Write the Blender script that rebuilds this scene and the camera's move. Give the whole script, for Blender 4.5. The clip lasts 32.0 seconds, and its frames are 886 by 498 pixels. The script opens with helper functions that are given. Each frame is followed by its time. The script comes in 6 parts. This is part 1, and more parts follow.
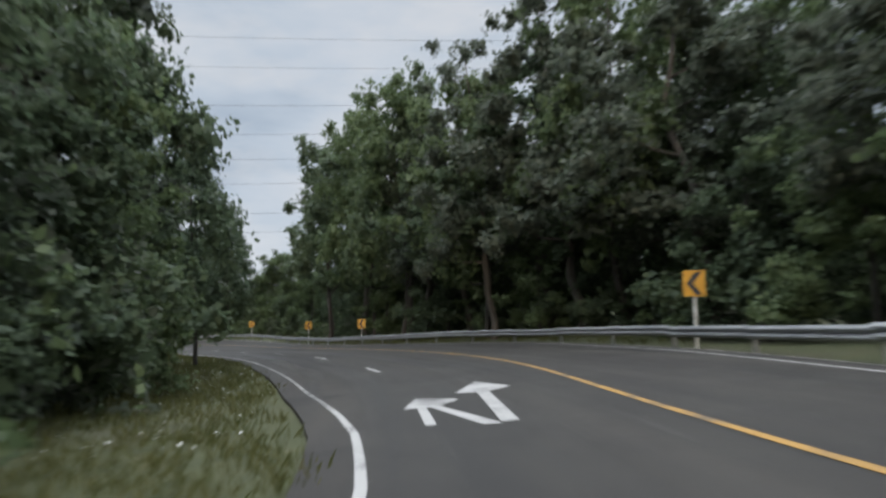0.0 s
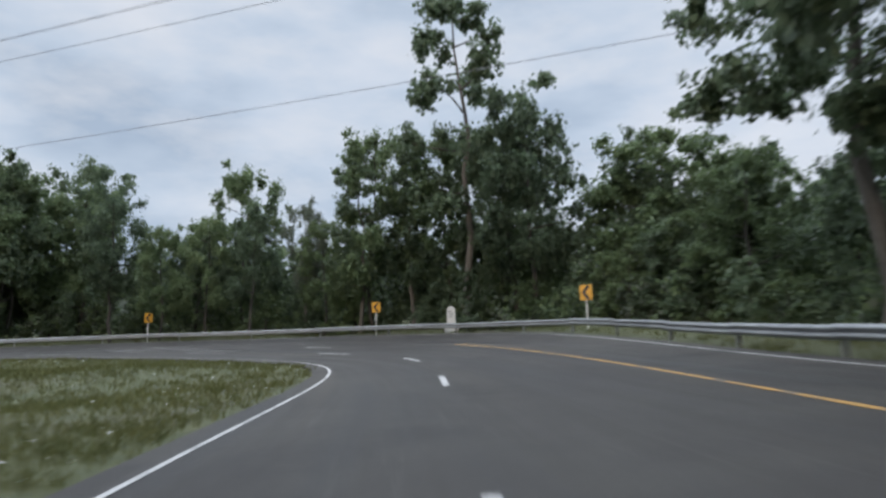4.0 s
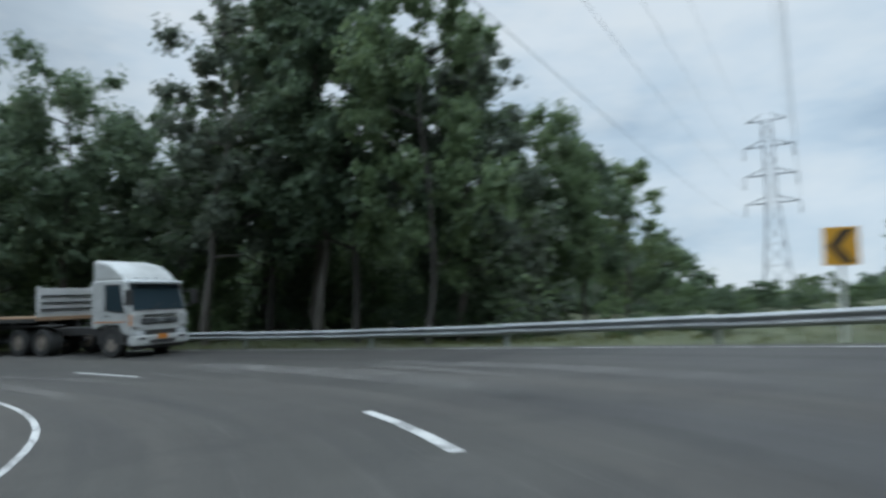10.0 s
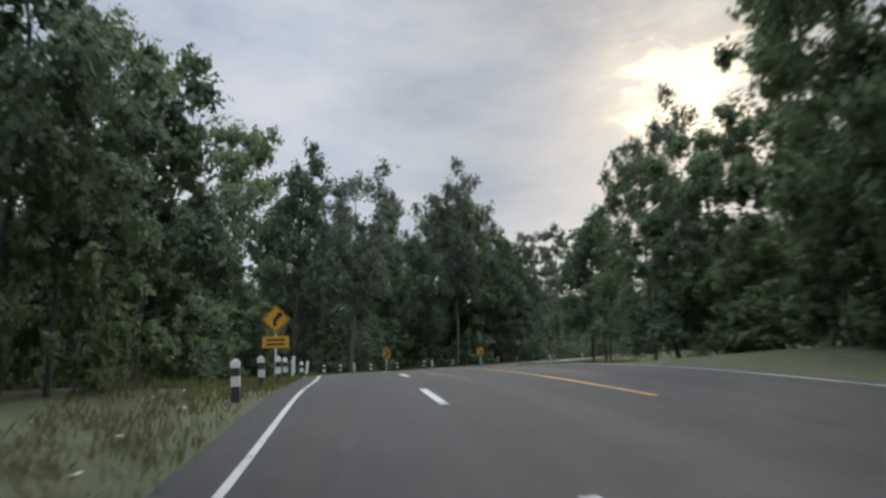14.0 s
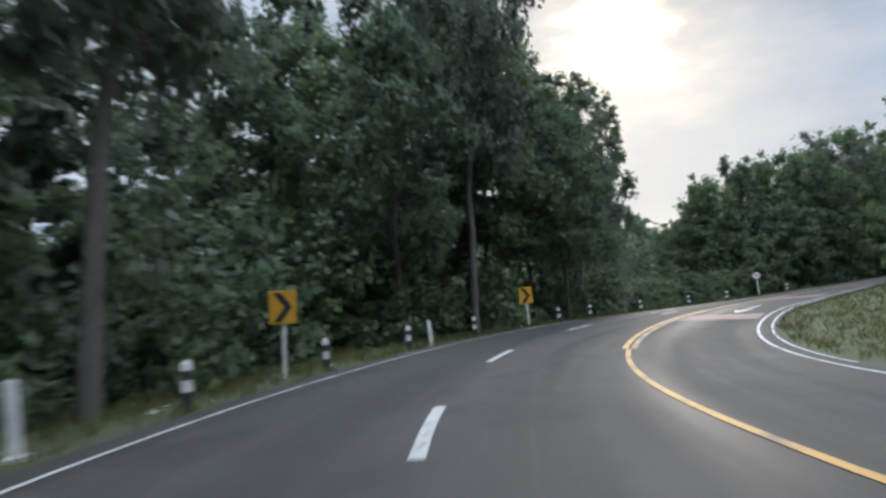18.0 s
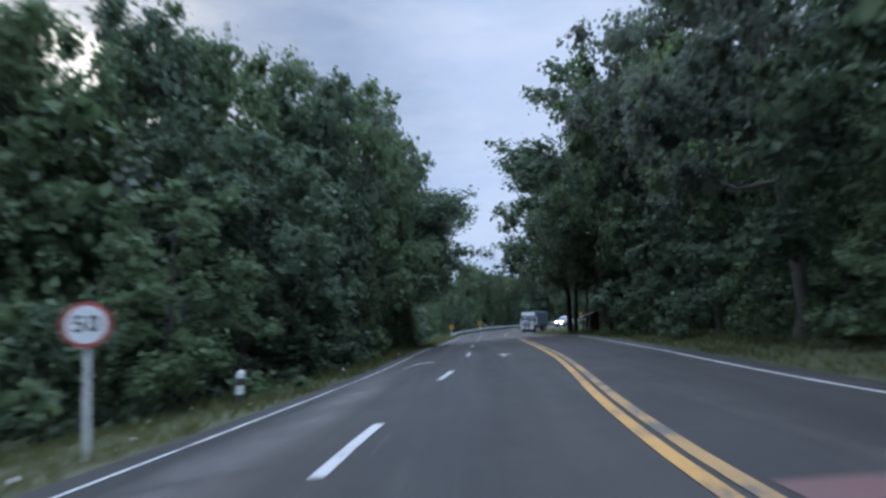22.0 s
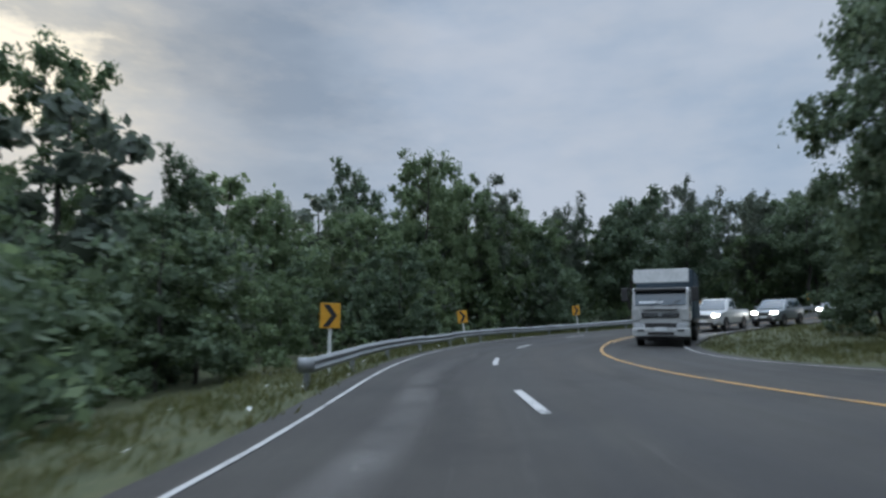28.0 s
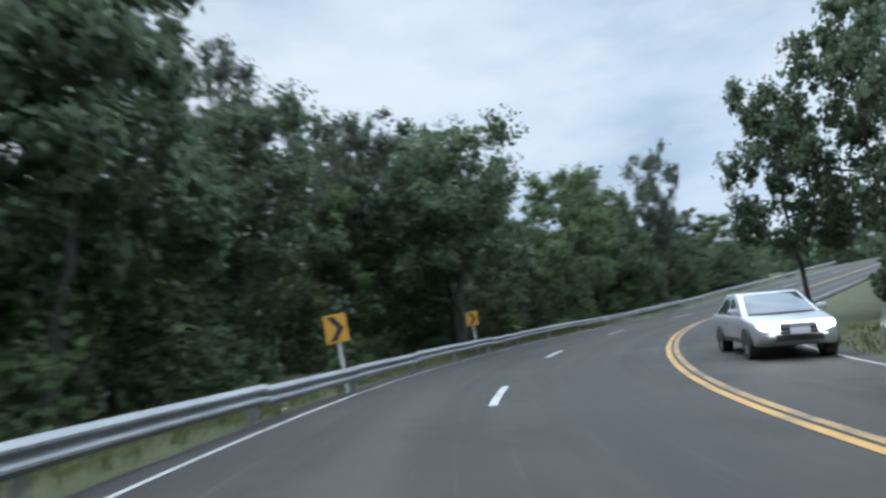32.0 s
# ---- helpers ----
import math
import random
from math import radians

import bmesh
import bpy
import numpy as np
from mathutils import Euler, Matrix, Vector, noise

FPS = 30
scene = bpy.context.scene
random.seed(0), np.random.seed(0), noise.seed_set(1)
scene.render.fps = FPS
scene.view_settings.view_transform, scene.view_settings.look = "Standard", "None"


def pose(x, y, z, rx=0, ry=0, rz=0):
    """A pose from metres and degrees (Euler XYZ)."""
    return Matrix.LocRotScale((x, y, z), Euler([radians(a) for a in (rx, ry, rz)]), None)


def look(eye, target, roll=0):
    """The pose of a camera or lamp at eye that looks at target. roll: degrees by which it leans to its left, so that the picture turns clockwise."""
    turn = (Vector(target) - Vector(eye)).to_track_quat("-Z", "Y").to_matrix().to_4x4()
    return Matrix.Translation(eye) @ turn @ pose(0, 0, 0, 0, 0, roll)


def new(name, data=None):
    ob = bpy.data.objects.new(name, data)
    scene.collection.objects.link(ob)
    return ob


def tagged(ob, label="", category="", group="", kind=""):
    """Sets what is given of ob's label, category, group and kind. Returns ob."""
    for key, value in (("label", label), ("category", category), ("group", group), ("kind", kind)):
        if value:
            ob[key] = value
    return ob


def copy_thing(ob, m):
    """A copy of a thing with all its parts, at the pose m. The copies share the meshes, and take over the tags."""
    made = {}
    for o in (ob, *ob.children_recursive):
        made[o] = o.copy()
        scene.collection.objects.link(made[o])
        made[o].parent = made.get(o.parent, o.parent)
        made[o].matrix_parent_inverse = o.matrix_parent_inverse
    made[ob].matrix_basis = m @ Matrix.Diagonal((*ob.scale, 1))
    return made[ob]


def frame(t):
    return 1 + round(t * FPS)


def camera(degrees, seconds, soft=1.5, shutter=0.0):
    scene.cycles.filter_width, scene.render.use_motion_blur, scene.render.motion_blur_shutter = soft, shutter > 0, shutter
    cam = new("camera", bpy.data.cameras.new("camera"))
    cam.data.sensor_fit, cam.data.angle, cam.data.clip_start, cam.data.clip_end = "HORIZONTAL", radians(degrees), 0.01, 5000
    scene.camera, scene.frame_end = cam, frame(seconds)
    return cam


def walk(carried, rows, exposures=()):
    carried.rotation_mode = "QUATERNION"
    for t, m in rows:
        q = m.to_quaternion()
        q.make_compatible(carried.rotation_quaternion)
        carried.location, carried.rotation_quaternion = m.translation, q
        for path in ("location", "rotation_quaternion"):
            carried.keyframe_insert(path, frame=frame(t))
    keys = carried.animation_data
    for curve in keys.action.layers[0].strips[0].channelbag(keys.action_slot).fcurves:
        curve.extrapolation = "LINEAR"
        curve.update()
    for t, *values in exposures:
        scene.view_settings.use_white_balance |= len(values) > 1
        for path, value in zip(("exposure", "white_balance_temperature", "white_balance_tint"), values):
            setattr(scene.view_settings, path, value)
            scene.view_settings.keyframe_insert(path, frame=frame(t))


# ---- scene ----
cam = camera(68.59, 32.0, 2.6, 0.5)
PATH = [
    (0.0, (-0.00, -0.00, 1.25), (-0.00, 9.87, 2.83), -2.55),
    (0.5, (-0.30, 6.80, 1.46), (-0.97, 16.67, 2.93), -1.60),
    (1.0, (-1.28, 13.54, 1.66), (-2.78, 23.35, 2.88), -0.66),
    (1.5, (-2.50, 20.25, 1.81), (-4.79, 29.87, 3.33), -0.48),
    (2.0, (-4.36, 26.62, 1.98), (-7.27, 36.05, 3.60), -0.62),
    (2.5, (-6.60, 32.95, 2.34), (-10.08, 42.16, 4.09), -0.60),
    (4.5, (-18.96, 56.77, 3.19), (-24.07, 65.22, 4.76), -1.51),
    (5.0, (-22.34, 61.77, 3.40), (-27.94, 69.91, 4.96), -1.42),
    (5.5, (-25.98, 66.39, 3.61), (-32.12, 74.14, 5.09), -0.68),
    (6.0, (-29.71, 70.42, 3.83), (-36.43, 77.71, 5.12), 0.08),
    (6.5, (-33.47, 73.86, 4.00), (-40.91, 80.42, 5.24), -0.13),
    (7.0, (-37.30, 76.55, 4.11), (-45.70, 81.82, 5.41), -1.17),
    (7.5, (-41.35, 78.23, 4.19), (-50.56, 81.85, 5.65), -1.00),
    (8.0, (-45.45, 78.94, 4.37), (-55.16, 80.70, 5.97), -0.21),
    (8.5, (-49.44, 78.83, 4.54), (-59.31, 78.64, 6.13), 0.34),
    (9.0, (-53.27, 78.03, 4.66), (-62.90, 75.80, 6.21), 0.71),
    (9.5, (-57.09, 76.36, 4.70), (-66.07, 72.17, 6.04), 0.31),
    (10.0, (-60.73, 73.77, 4.66), (-68.45, 67.52, 5.81), -1.20),
    (10.5, (-63.62, 70.43, 4.68), (-69.39, 62.33, 5.72), -1.24),
    (11.0, (-65.50, 66.58, 4.63), (-69.31, 57.39, 5.63), -2.38),
    (11.5, (-66.26, 62.72, 4.63), (-68.17, 52.97, 5.79), -3.17),
    (12.0, (-66.48, 58.93, 4.61), (-66.79, 49.03, 5.93), -2.53),
    (12.5, (-66.11, 55.00, 4.58), (-65.03, 45.16, 5.96), -3.52),
    (13.0, (-65.13, 51.08, 4.66), (-62.60, 41.52, 6.14), -3.67),
    (13.5, (-63.69, 47.25, 4.78), (-59.90, 38.12, 6.27), -1.67),
    (14.0, (-61.87, 43.49, 4.95), (-57.38, 34.68, 6.42), -2.10),
    (14.5, (-59.75, 39.77, 5.08), (-54.67, 31.25, 6.38), -3.57),
    (16.5, (-49.08, 23.25, 5.21), (-43.36, 15.10, 6.13), -3.32),
    (17.0, (-45.84, 18.36, 5.02), (-40.54, 9.92, 5.85), -3.40),
    (17.5, (-42.80, 13.16, 4.78), (-38.20, 4.32, 5.55), -3.50),
    (18.0, (-40.28, 7.62, 4.52), (-36.63, -1.67, 5.20), -3.79),
    (18.5, (-38.40, 1.95, 4.26), (-35.86, -7.69, 5.11), -5.25),
    (19.0, (-37.31, -3.83, 4.11), (-35.92, -13.70, 4.96), -5.86),
    (19.5, (-36.95, -9.71, 4.06), (-36.83, -19.66, 5.08), -6.07),
    (20.0, (-37.28, -15.69, 4.05), (-38.45, -25.56, 5.17), -5.12),
    (20.5, (-38.30, -21.74, 4.02), (-40.58, -31.39, 5.28), -4.14),
    (21.0, (-40.05, -27.79, 4.02), (-43.17, -37.19, 5.38), -2.79),
    (21.5, (-42.26, -33.55, 4.09), (-45.98, -42.73, 5.47), -1.57),
    (22.0, (-44.94, -39.30, 4.13), (-49.09, -48.30, 5.45), -0.25),
    (22.5, (-48.07, -45.12, 4.23), (-52.40, -54.03, 5.60), 0.34),
    (23.0, (-51.24, -51.10, 4.33), (-55.66, -59.97, 5.65), 0.47),
    (23.5, (-54.22, -57.14, 4.43), (-58.68, -65.99, 5.75), 0.14),
    (24.0, (-57.19, -63.14, 4.50), (-61.68, -71.98, 5.79), 0.42),
    (24.5, (-60.06, -69.01, 4.57), (-64.59, -77.84, 5.86), 0.96),
    (25.0, (-63.04, -74.86, 4.64), (-67.54, -83.69, 5.95), 1.01),
    (25.5, (-65.81, -80.49, 4.75), (-70.32, -89.31, 6.09), 1.28),
    (27.5, (-77.11, -102.80, 4.42), (-81.76, -111.53, 5.88), 0.40),
    (28.0, (-79.78, -107.87, 4.58), (-84.50, -116.56, 6.06), 0.34),
    (28.5, (-82.52, -112.73, 4.78), (-87.48, -121.28, 6.32), -0.03),
    (29.0, (-85.37, -117.55, 4.99), (-90.78, -125.83, 6.46), -2.76),
    (29.5, (-88.55, -122.12, 5.22), (-94.47, -130.04, 6.73), -3.64),
    (30.0, (-92.16, -126.49, 5.49), (-98.81, -133.79, 7.08), -4.00),
    (30.5, (-95.85, -130.37, 5.69), (-103.41, -136.70, 7.34), -4.25),
    (31.0, (-100.16, -133.27, 6.02), (-108.47, -138.57, 7.74), -5.04),
    (31.5, (-104.69, -135.51, 6.35), (-113.55, -139.79, 8.15), -4.90),
    (32.0, (-109.61, -138.36, 6.72), (-119.13, -140.70, 8.70), -4.52),
]
EXPOSURES = [
    (0.0, 0.5, 6500, 13), (1.0, 1.0, 6550, 15), (2.0, 1.0, 6100, 13), (5.0, 0.5, 6300, 14), (6.0, 0.9, 6300, 11), (7.0, 1.05, 6450, 13), (8.0, 0.75, 6200, 10),
    (9.0, 0.45, 5750, 8), (10.0, 0.6, 5900, 5), (11.0, 1.1, 6700, 15), (12.0, 0.65, 6300, 15), (13.0, 0.85, 6200, 15), (14.0, 0.5, 6300, 14), (17.0, 0.85, 5900, 15),
    (18.0, 0.65, 5850, 12), (19.0, 0.8, 5900, 13), (20.0, 0.65, 6100, 11), (21.0, 0.05, 5450, 10), (22.0, 0.55, 5200, 15), (23.0, 1.3, 5500, 16), (24.0, 1.6, 5400, 10),
    (25.0, 1.55, 5350, 12), (28.0, 0.15, 5700, 10), (29.0, 0.35, 5600, 10), (30.0, 0.65, 6000, 13), (31.0, 0.7, 5800, 8), (32.0, 0.8, 5850, 8)]
walk(cam, [(t, look(e, a, r)) for t, e, a, r in PATH], exposures=EXPOSURES)

# ---- world and light: hazy overcast evening, sun low behind cloud ----
SUN_AZ, SUN_EL = radians(-85.0), radians(20.0)
world = bpy.data.worlds.new("world")
scene.world = world
world.use_nodes = True


class Nodes:
    """Small helper to wire node trees."""

    def __init__(self, tree):
        self.tree, self.n = tree, tree.nodes

    def add(self, kind, **values):
        node = self.n.new(kind)
        for key, value in values.items():
            node.inputs[key.replace("_", " ")].default_value = value
        return node

    def link(self, a, b):
        self.tree.links.new(a, b)

    def ramp(self, source, stops):
        node = self.n.new("ShaderNodeValToRGB")
        el = node.color_ramp.elements
        while len(el) < len(stops):
            el.new(0.5)
        for e, (p, c) in zip(el, stops):
            e.position = p
            e.color = (*c, 1) if len(c) == 3 else c
        self.link(source, node.inputs[0])
        return node.outputs[0]

    def noise(self, vec, scale, detail=4.0, rough=0.55):
        node = self.add("ShaderNodeTexNoise", Scale=scale, Detail=detail, Roughness=rough)
        if vec is not None:
            self.link(vec, node.inputs["Vector"])
        return node.outputs[0]

    def mix(self, fac, a, b, mode="MIX"):
        node = self.n.new("ShaderNodeMix")
        node.data_type, node.blend_type = "RGBA", mode
        for socket, value in ((node.inputs[0], fac), (node.inputs[6], a), (node.inputs[7], b)):
            if hasattr(value, "links"):
                self.link(value, socket)
            elif isinstance(value, (int, float)):
                socket.default_value = value
            else:
                socket.default_value = (*value, 1)
        return node.outputs[2]

    def math(self, op, a, b=0.0, clamp=False):
        node = self.n.new("ShaderNodeMath")
        node.operation, node.use_clamp = op, clamp
        for socket, value in zip(node.inputs, (a, b)):
            if hasattr(value, "links"):
                self.link(value, socket)
            else:
                socket.default_value = value
        return node.outputs[0]


def build_sky():
    w = Nodes(world.node_tree)
    w.n.clear()
    sky = w.n.new("ShaderNodeTexSky")
    sky.sky_type, sky.sun_disc = "NISHITA", False
    sky.sun_elevation, sky.sun_rotation = SUN_EL, radians(90) - SUN_AZ
    sky.air_density, sky.dust_density, sky.altitude = 1.0, 2.0, 400
    geo = w.n.new("ShaderNodeTexCoord").outputs["Generated"]
    # cloud deck: broad grey-blue sheets, stretched flat, thinner near the sun
    mapping = w.add("ShaderNodeMapping")
    mapping.inputs["Scale"].default_value = (1.0, 1.0, 2.6)
    w.link(geo, mapping.inputs["Vector"])
    broad = w.noise(mapping.outputs[0], 2.3, 5, 0.52)
    cloud = w.ramp(broad, [(0.36, (0.44, 0.52, 0.60)), (0.50, (0.60, 0.67, 0.73)), (0.66, (0.78, 0.80, 0.81))])
    fine = w.noise(mapping.outputs[0], 6.5, 6, 0.6)
    cloud = w.mix(w.ramp(fine, [(0.45, (0, 0, 0)), (0.75, (0.5, 0.5, 0.5))]), cloud, (0.86, 0.84, 0.80))
    # glow of the sun through the cloud
    aim = w.n.new("ShaderNodeVectorMath")
    aim.operation = "DOT_PRODUCT"
    w.link(geo, aim.inputs[0])
    aim.inputs[1].default_value = (math.cos(SUN_EL) * math.cos(SUN_AZ), math.cos(SUN_EL) * math.sin(SUN_AZ), math.sin(SUN_EL))
    wobble = w.math("ADD", aim.outputs["Value"], w.math("MULTIPLY", w.math("SUBTRACT", fine, 0.5), 0.03))
    near = w.ramp(wobble, [(0.955, (0, 0, 0)), (0.985, (0.05, 0.035, 0.008)), (0.9945, (0.20, 0.14, 0.04)), (0.9985, (0.42, 0.30, 0.11)), (1.0, (0.95, 0.72, 0.36))])
    wide = w.ramp(aim.outputs["Value"], [(0.0, (0.94, 0.97, 1.0)), (0.86, (0.93, 0.93, 0.94)), (1.0, (0.70, 0.68, 0.65))])
    cloud = w.mix(1.0, cloud, wide, "MULTIPLY")
    cloud = w.mix(1.0, cloud, near, "ADD")
    # an overcast sky is brighter overhead than near the horizon
    split = w.n.new("ShaderNodeSeparateXYZ")
    w.link(geo, split.inputs[0])
    cloud = w.mix(1.0, cloud, w.ramp(split.outputs[2], [(0.0, (0.70, 0.70, 0.70)), (0.54, (0.70, 0.70, 0.70)), (0.70, (2.8, 2.8, 2.8)), (1.0, (4.8, 4.8, 4.8))]), "MULTIPLY")
    clear = w.n.new("ShaderNodeVectorMath")
    clear.operation = "SCALE"
    w.link(sky.outputs[0], clear.inputs[0])
    clear.inputs["Scale"].default_value = SKY_CLEAR
    total = w.mix(0.88, clear.outputs[0], cloud)
    back = w.n.new("ShaderNodeBackground")
    back.inputs["Strength"].default_value = SKY_STRENGTH
    w.link(total, back.inputs["Color"])
    out = w.n.new("ShaderNodeOutputWorld")
    w.link(back.outputs[0], out.inputs["Surface"])


SKY_CLEAR, SKY_STRENGTH = 0.05, 1.0
build_sky()
sun = new("sun", bpy.data.lights.new("sun", "SUN"))
sun.data.energy, sun.data.angle, sun.data.color = 0.6, radians(14), (1.0, 0.86, 0.68)
sun.matrix_world = look((0, 0, 0), (-math.cos(SUN_EL) * math.cos(SUN_AZ), -math.cos(SUN_EL) * math.sin(SUN_AZ), -math.sin(SUN_EL)))


# ---- materials ----
def material(name, rough=0.7, metal=0.0):
    m = bpy.data.materials.new(name)
    m.use_nodes = True
    k = Nodes(m.node_tree)
    b = k.n["Principled BSDF"]
    b.inputs["Roughness"].default_value, b.inputs["Metallic"].default_value = rough, metal
    return m, k, b


def world_place(k):
    return k.n.new("ShaderNodeNewGeometry").outputs["Position"]


def bump(k, b, height, strength, distance):
    node = k.add("ShaderNodeBump", Strength=strength, Distance=distance)
    k.link(height, node.inputs["Height"])
    k.link(node.outputs[0], b.inputs["Normal"])


def two_scale(name, dark, light, coarse, fine, rough=0.7, metal=0.0, relief=0.3, deep=0.01, place="Object"):
    """A plain surface with variation at two scales and fine relief."""
    m, k, b = material(name, rough, metal)
    p = world_place(k) if place == "World" else k.n.new("ShaderNodeTexCoord").outputs["Object"]
    a, c = k.noise(p, coarse, 4), k.noise(p, fine, 6)
    f = k.math("ADD", k.math("MULTIPLY", a, 0.6), k.math("MULTIPLY", c, 0.4))
    k.link(k.ramp(f, [(0.3, dark), (0.7, light)]), b.inputs["Base Color"])
    bump(k, b, c, relief, deep)
    return m


def asphalt_material():
    m, k, b = material("asphalt", 0.72)
    p = world_place(k)
    lane = k.add("ShaderNodeMapping")
    lane.inputs["Scale"].default_value = (1.0, 0.045, 1.0)
    k.link(k.n.new("ShaderNodeUVMap").outputs[0], lane.inputs["Vector"])
    broad, mid, grit = k.noise(p, 0.13, 5), k.noise(p, 0.9, 6, 0.62), k.noise(p, 55, 3)
    stain = k.noise(p, 0.33, 7, 0.68)
    track, scrape = k.noise(lane.outputs[0], 0.75, 3, 0.5), k.noise(lane.outputs[0], 5.0, 5, 0.65)
    base = k.ramp(broad, [(0.35, (0.029, 0.026, 0.024)), (0.65, (0.042, 0.039, 0.034))])
    base = k.mix(k.ramp(mid, [(0.42, (0, 0, 0)), (0.70, (0.7, 0.7, 0.7))]), base, (0.052, 0.049, 0.042))
    # polished and oiled wheel tracks, dusty bands between them
    base = k.mix(k.ramp(track, [(0.34, (0.85, 0.85, 0.85)), (0.47, (0, 0, 0))]), base, (0.019, 0.018, 0.018))
    base = k.mix(k.ramp(track, [(0.54, (0, 0, 0)), (0.68, (0.8, 0.8, 0.8))]), base, (0.076, 0.069, 0.060))
    base = k.mix(k.ramp(scrape, [(0.60, (0, 0, 0)), (0.72, (0.55, 0.55, 0.55))]), base, (0.084, 0.079, 0.071))
    # oil-dark patches and dusty pale ones
    base = k.mix(k.ramp(stain, [(0.36, (0.75, 0.75, 0.75)), (0.46, (0, 0, 0))]), base, (0.021, 0.019, 0.018))
    base = k.mix(k.ramp(stain, [(0.58, (0, 0, 0)), (0.70, (0.6, 0.6, 0.6))]), base, (0.067, 0.062, 0.055))
    base = k.mix(0.35, base, k.ramp(grit, [(0.35, (0.012, 0.012, 0.011)), (0.65, (0.064, 0.060, 0.055))]))
    k.link(base, b.inputs["Base Color"])
    k.link(k.ramp(track, [(0.3, (0.55, 0.55, 0.55)), (0.7, (0.86, 0.86, 0.86))]), b.inputs["Roughness"])
    b.inputs["Specular IOR Level"].default_value = 0.22
    bump(k, b, grit, 0.35, 0.008)
    return m


def paint_material(name, colour, worn):
    m, k, b = material(name, 0.6)
    p = world_place(k)
    f = k.math("ADD", k.math("MULTIPLY", k.noise(p, 1.3, 4), 0.55), k.math("MULTIPLY", k.noise(p, 22, 5), 0.45))
    k.link(k.ramp(f, [(worn - 0.07, (0.062, 0.061, 0.058)), (worn + 0.05, colour)]), b.inputs["Base Color"])
    return m


def leaf_material(name, dark, mid, light, world_scale=0.16):
    m, k, b = material(name, 0.55)
    p = world_place(k)
    isle = k.n.new("ShaderNodeNewGeometry").outputs["Random Per Island"]
    rnd = k.n.new("ShaderNodeObjectInfo").outputs["Random"]
    f = k.math("ADD", k.math("MULTIPLY", isle, 0.4), k.math("MULTIPLY", k.noise(p, world_scale, 3), 0.45))
    f = k.math("ADD", f, k.math("MULTIPLY", rnd, 0.22))
    k.link(k.ramp(f, [(0.25, dark), (0.52, mid), (0.85, light)]), b.inputs["Base Color"])
    b.inputs["Specular IOR Level"].default_value = 0.25
    thin = k.n.new("ShaderNodeBsdfTranslucent")
    k.link(k.ramp(f, [(0.25, mid), (0.85, light)]), thin.inputs["Color"])
    mixer = k.n.new("ShaderNodeMixShader")
    mixer.inputs[0].default_value = 0.46
    k.link(b.outputs[0], mixer.inputs[1])
    k.link(thin.outputs[0], mixer.inputs[2])
    k.link(mixer.outputs[0], k.n["Material Output"].inputs["Surface"])
    return m


def ground_material():
    m, k, b = material("grass_and_soil", 0.9)
    p = world_place(k)
    broad, mid, fine = k.noise(p, 0.22, 4), k.noise(p, 1.7, 5), k.noise(p, 24, 4)
    grass = k.ramp(mid, [(0.3, (0.032, 0.040, 0.012)), (0.55, (0.062, 0.066, 0.022)), (0.75, (0.105, 0.092, 0.040))])
    grass = k.mix(k.ramp(broad, [(0.52, (0, 0, 0)), (0.68, (0.650, 0.650, 0.650))]), grass, (0.063, 0.049, 0.032))
    grass = k.mix(0.45, grass, k.ramp(fine, [(0.35, (0.014, 0.020, 0.007)), (0.7, (0.098, 0.110, 0.046))]))
    k.link(grass, b.inputs["Base Color"])
    bump(k, b, fine, 0.6, 0.05)
    return m


ASPHALT = asphalt_material()
WHITE_LINE = paint_material("white_road_paint", (0.38, 0.37, 0.355), 0.44)
WORN_WHITE = paint_material("worn_white_road_paint", (0.29, 0.28, 0.265), 0.51)
YELLOW_LINE = paint_material("yellow_road_paint", (0.39, 0.215, 0.047), 0.45)
WORN_YELLOW = paint_material("worn_yellow_road_paint", (0.30, 0.18, 0.058), 0.49)
RED_PAVE = paint_material("red_antiskid_paving", (0.115, 0.052, 0.046), 0.47)
GROUND = ground_material()
LEAF_DEEP = leaf_material("leaf_deep_green", (0.048, 0.070, 0.044), (0.087, 0.123, 0.072), (0.147, 0.189, 0.106))
LEAF_FRESH = leaf_material("leaf_fresh_green", (0.059, 0.090, 0.041), (0.109, 0.154, 0.072), (0.182, 0.231, 0.112))
LEAF_OLIVE = leaf_material("leaf_olive", (0.059, 0.077, 0.059), (0.106, 0.129, 0.094), (0.168, 0.185, 0.133))
GRASS_BLADE = leaf_material("grass_blade", (0.040, 0.052, 0.016), (0.078, 0.092, 0.028), (0.150, 0.138, 0.056), 0.5)
BARK = two_scale("bark", (0.030, 0.026, 0.022), (0.075, 0.066, 0.056), 1.2, 14, 0.9, 0, 0.7, 0.04)
PALE_BARK = two_scale("pale_bark", (0.062, 0.054, 0.046), (0.15, 0.132, 0.112), 1.0, 12, 0.9, 0, 0.6, 0.03)
GALVANISED = two_scale("galvanised_steel", (0.19, 0.195, 0.20), (0.36, 0.37, 0.37), 0.7, 16, 0.55, 0.55, 0.1, 0.003, "World")
POST_WHITE = two_scale("weathered_white_paint", (0.50, 0.50, 0.47), (0.74, 0.74, 0.71), 3, 30, 0.6, 0, 0.15, 0.003)
POST_BLACK = two_scale("black_paint", (0.018, 0.018, 0.018), (0.05, 0.05, 0.048), 4, 30, 0.6, 0, 0.15, 0.003)
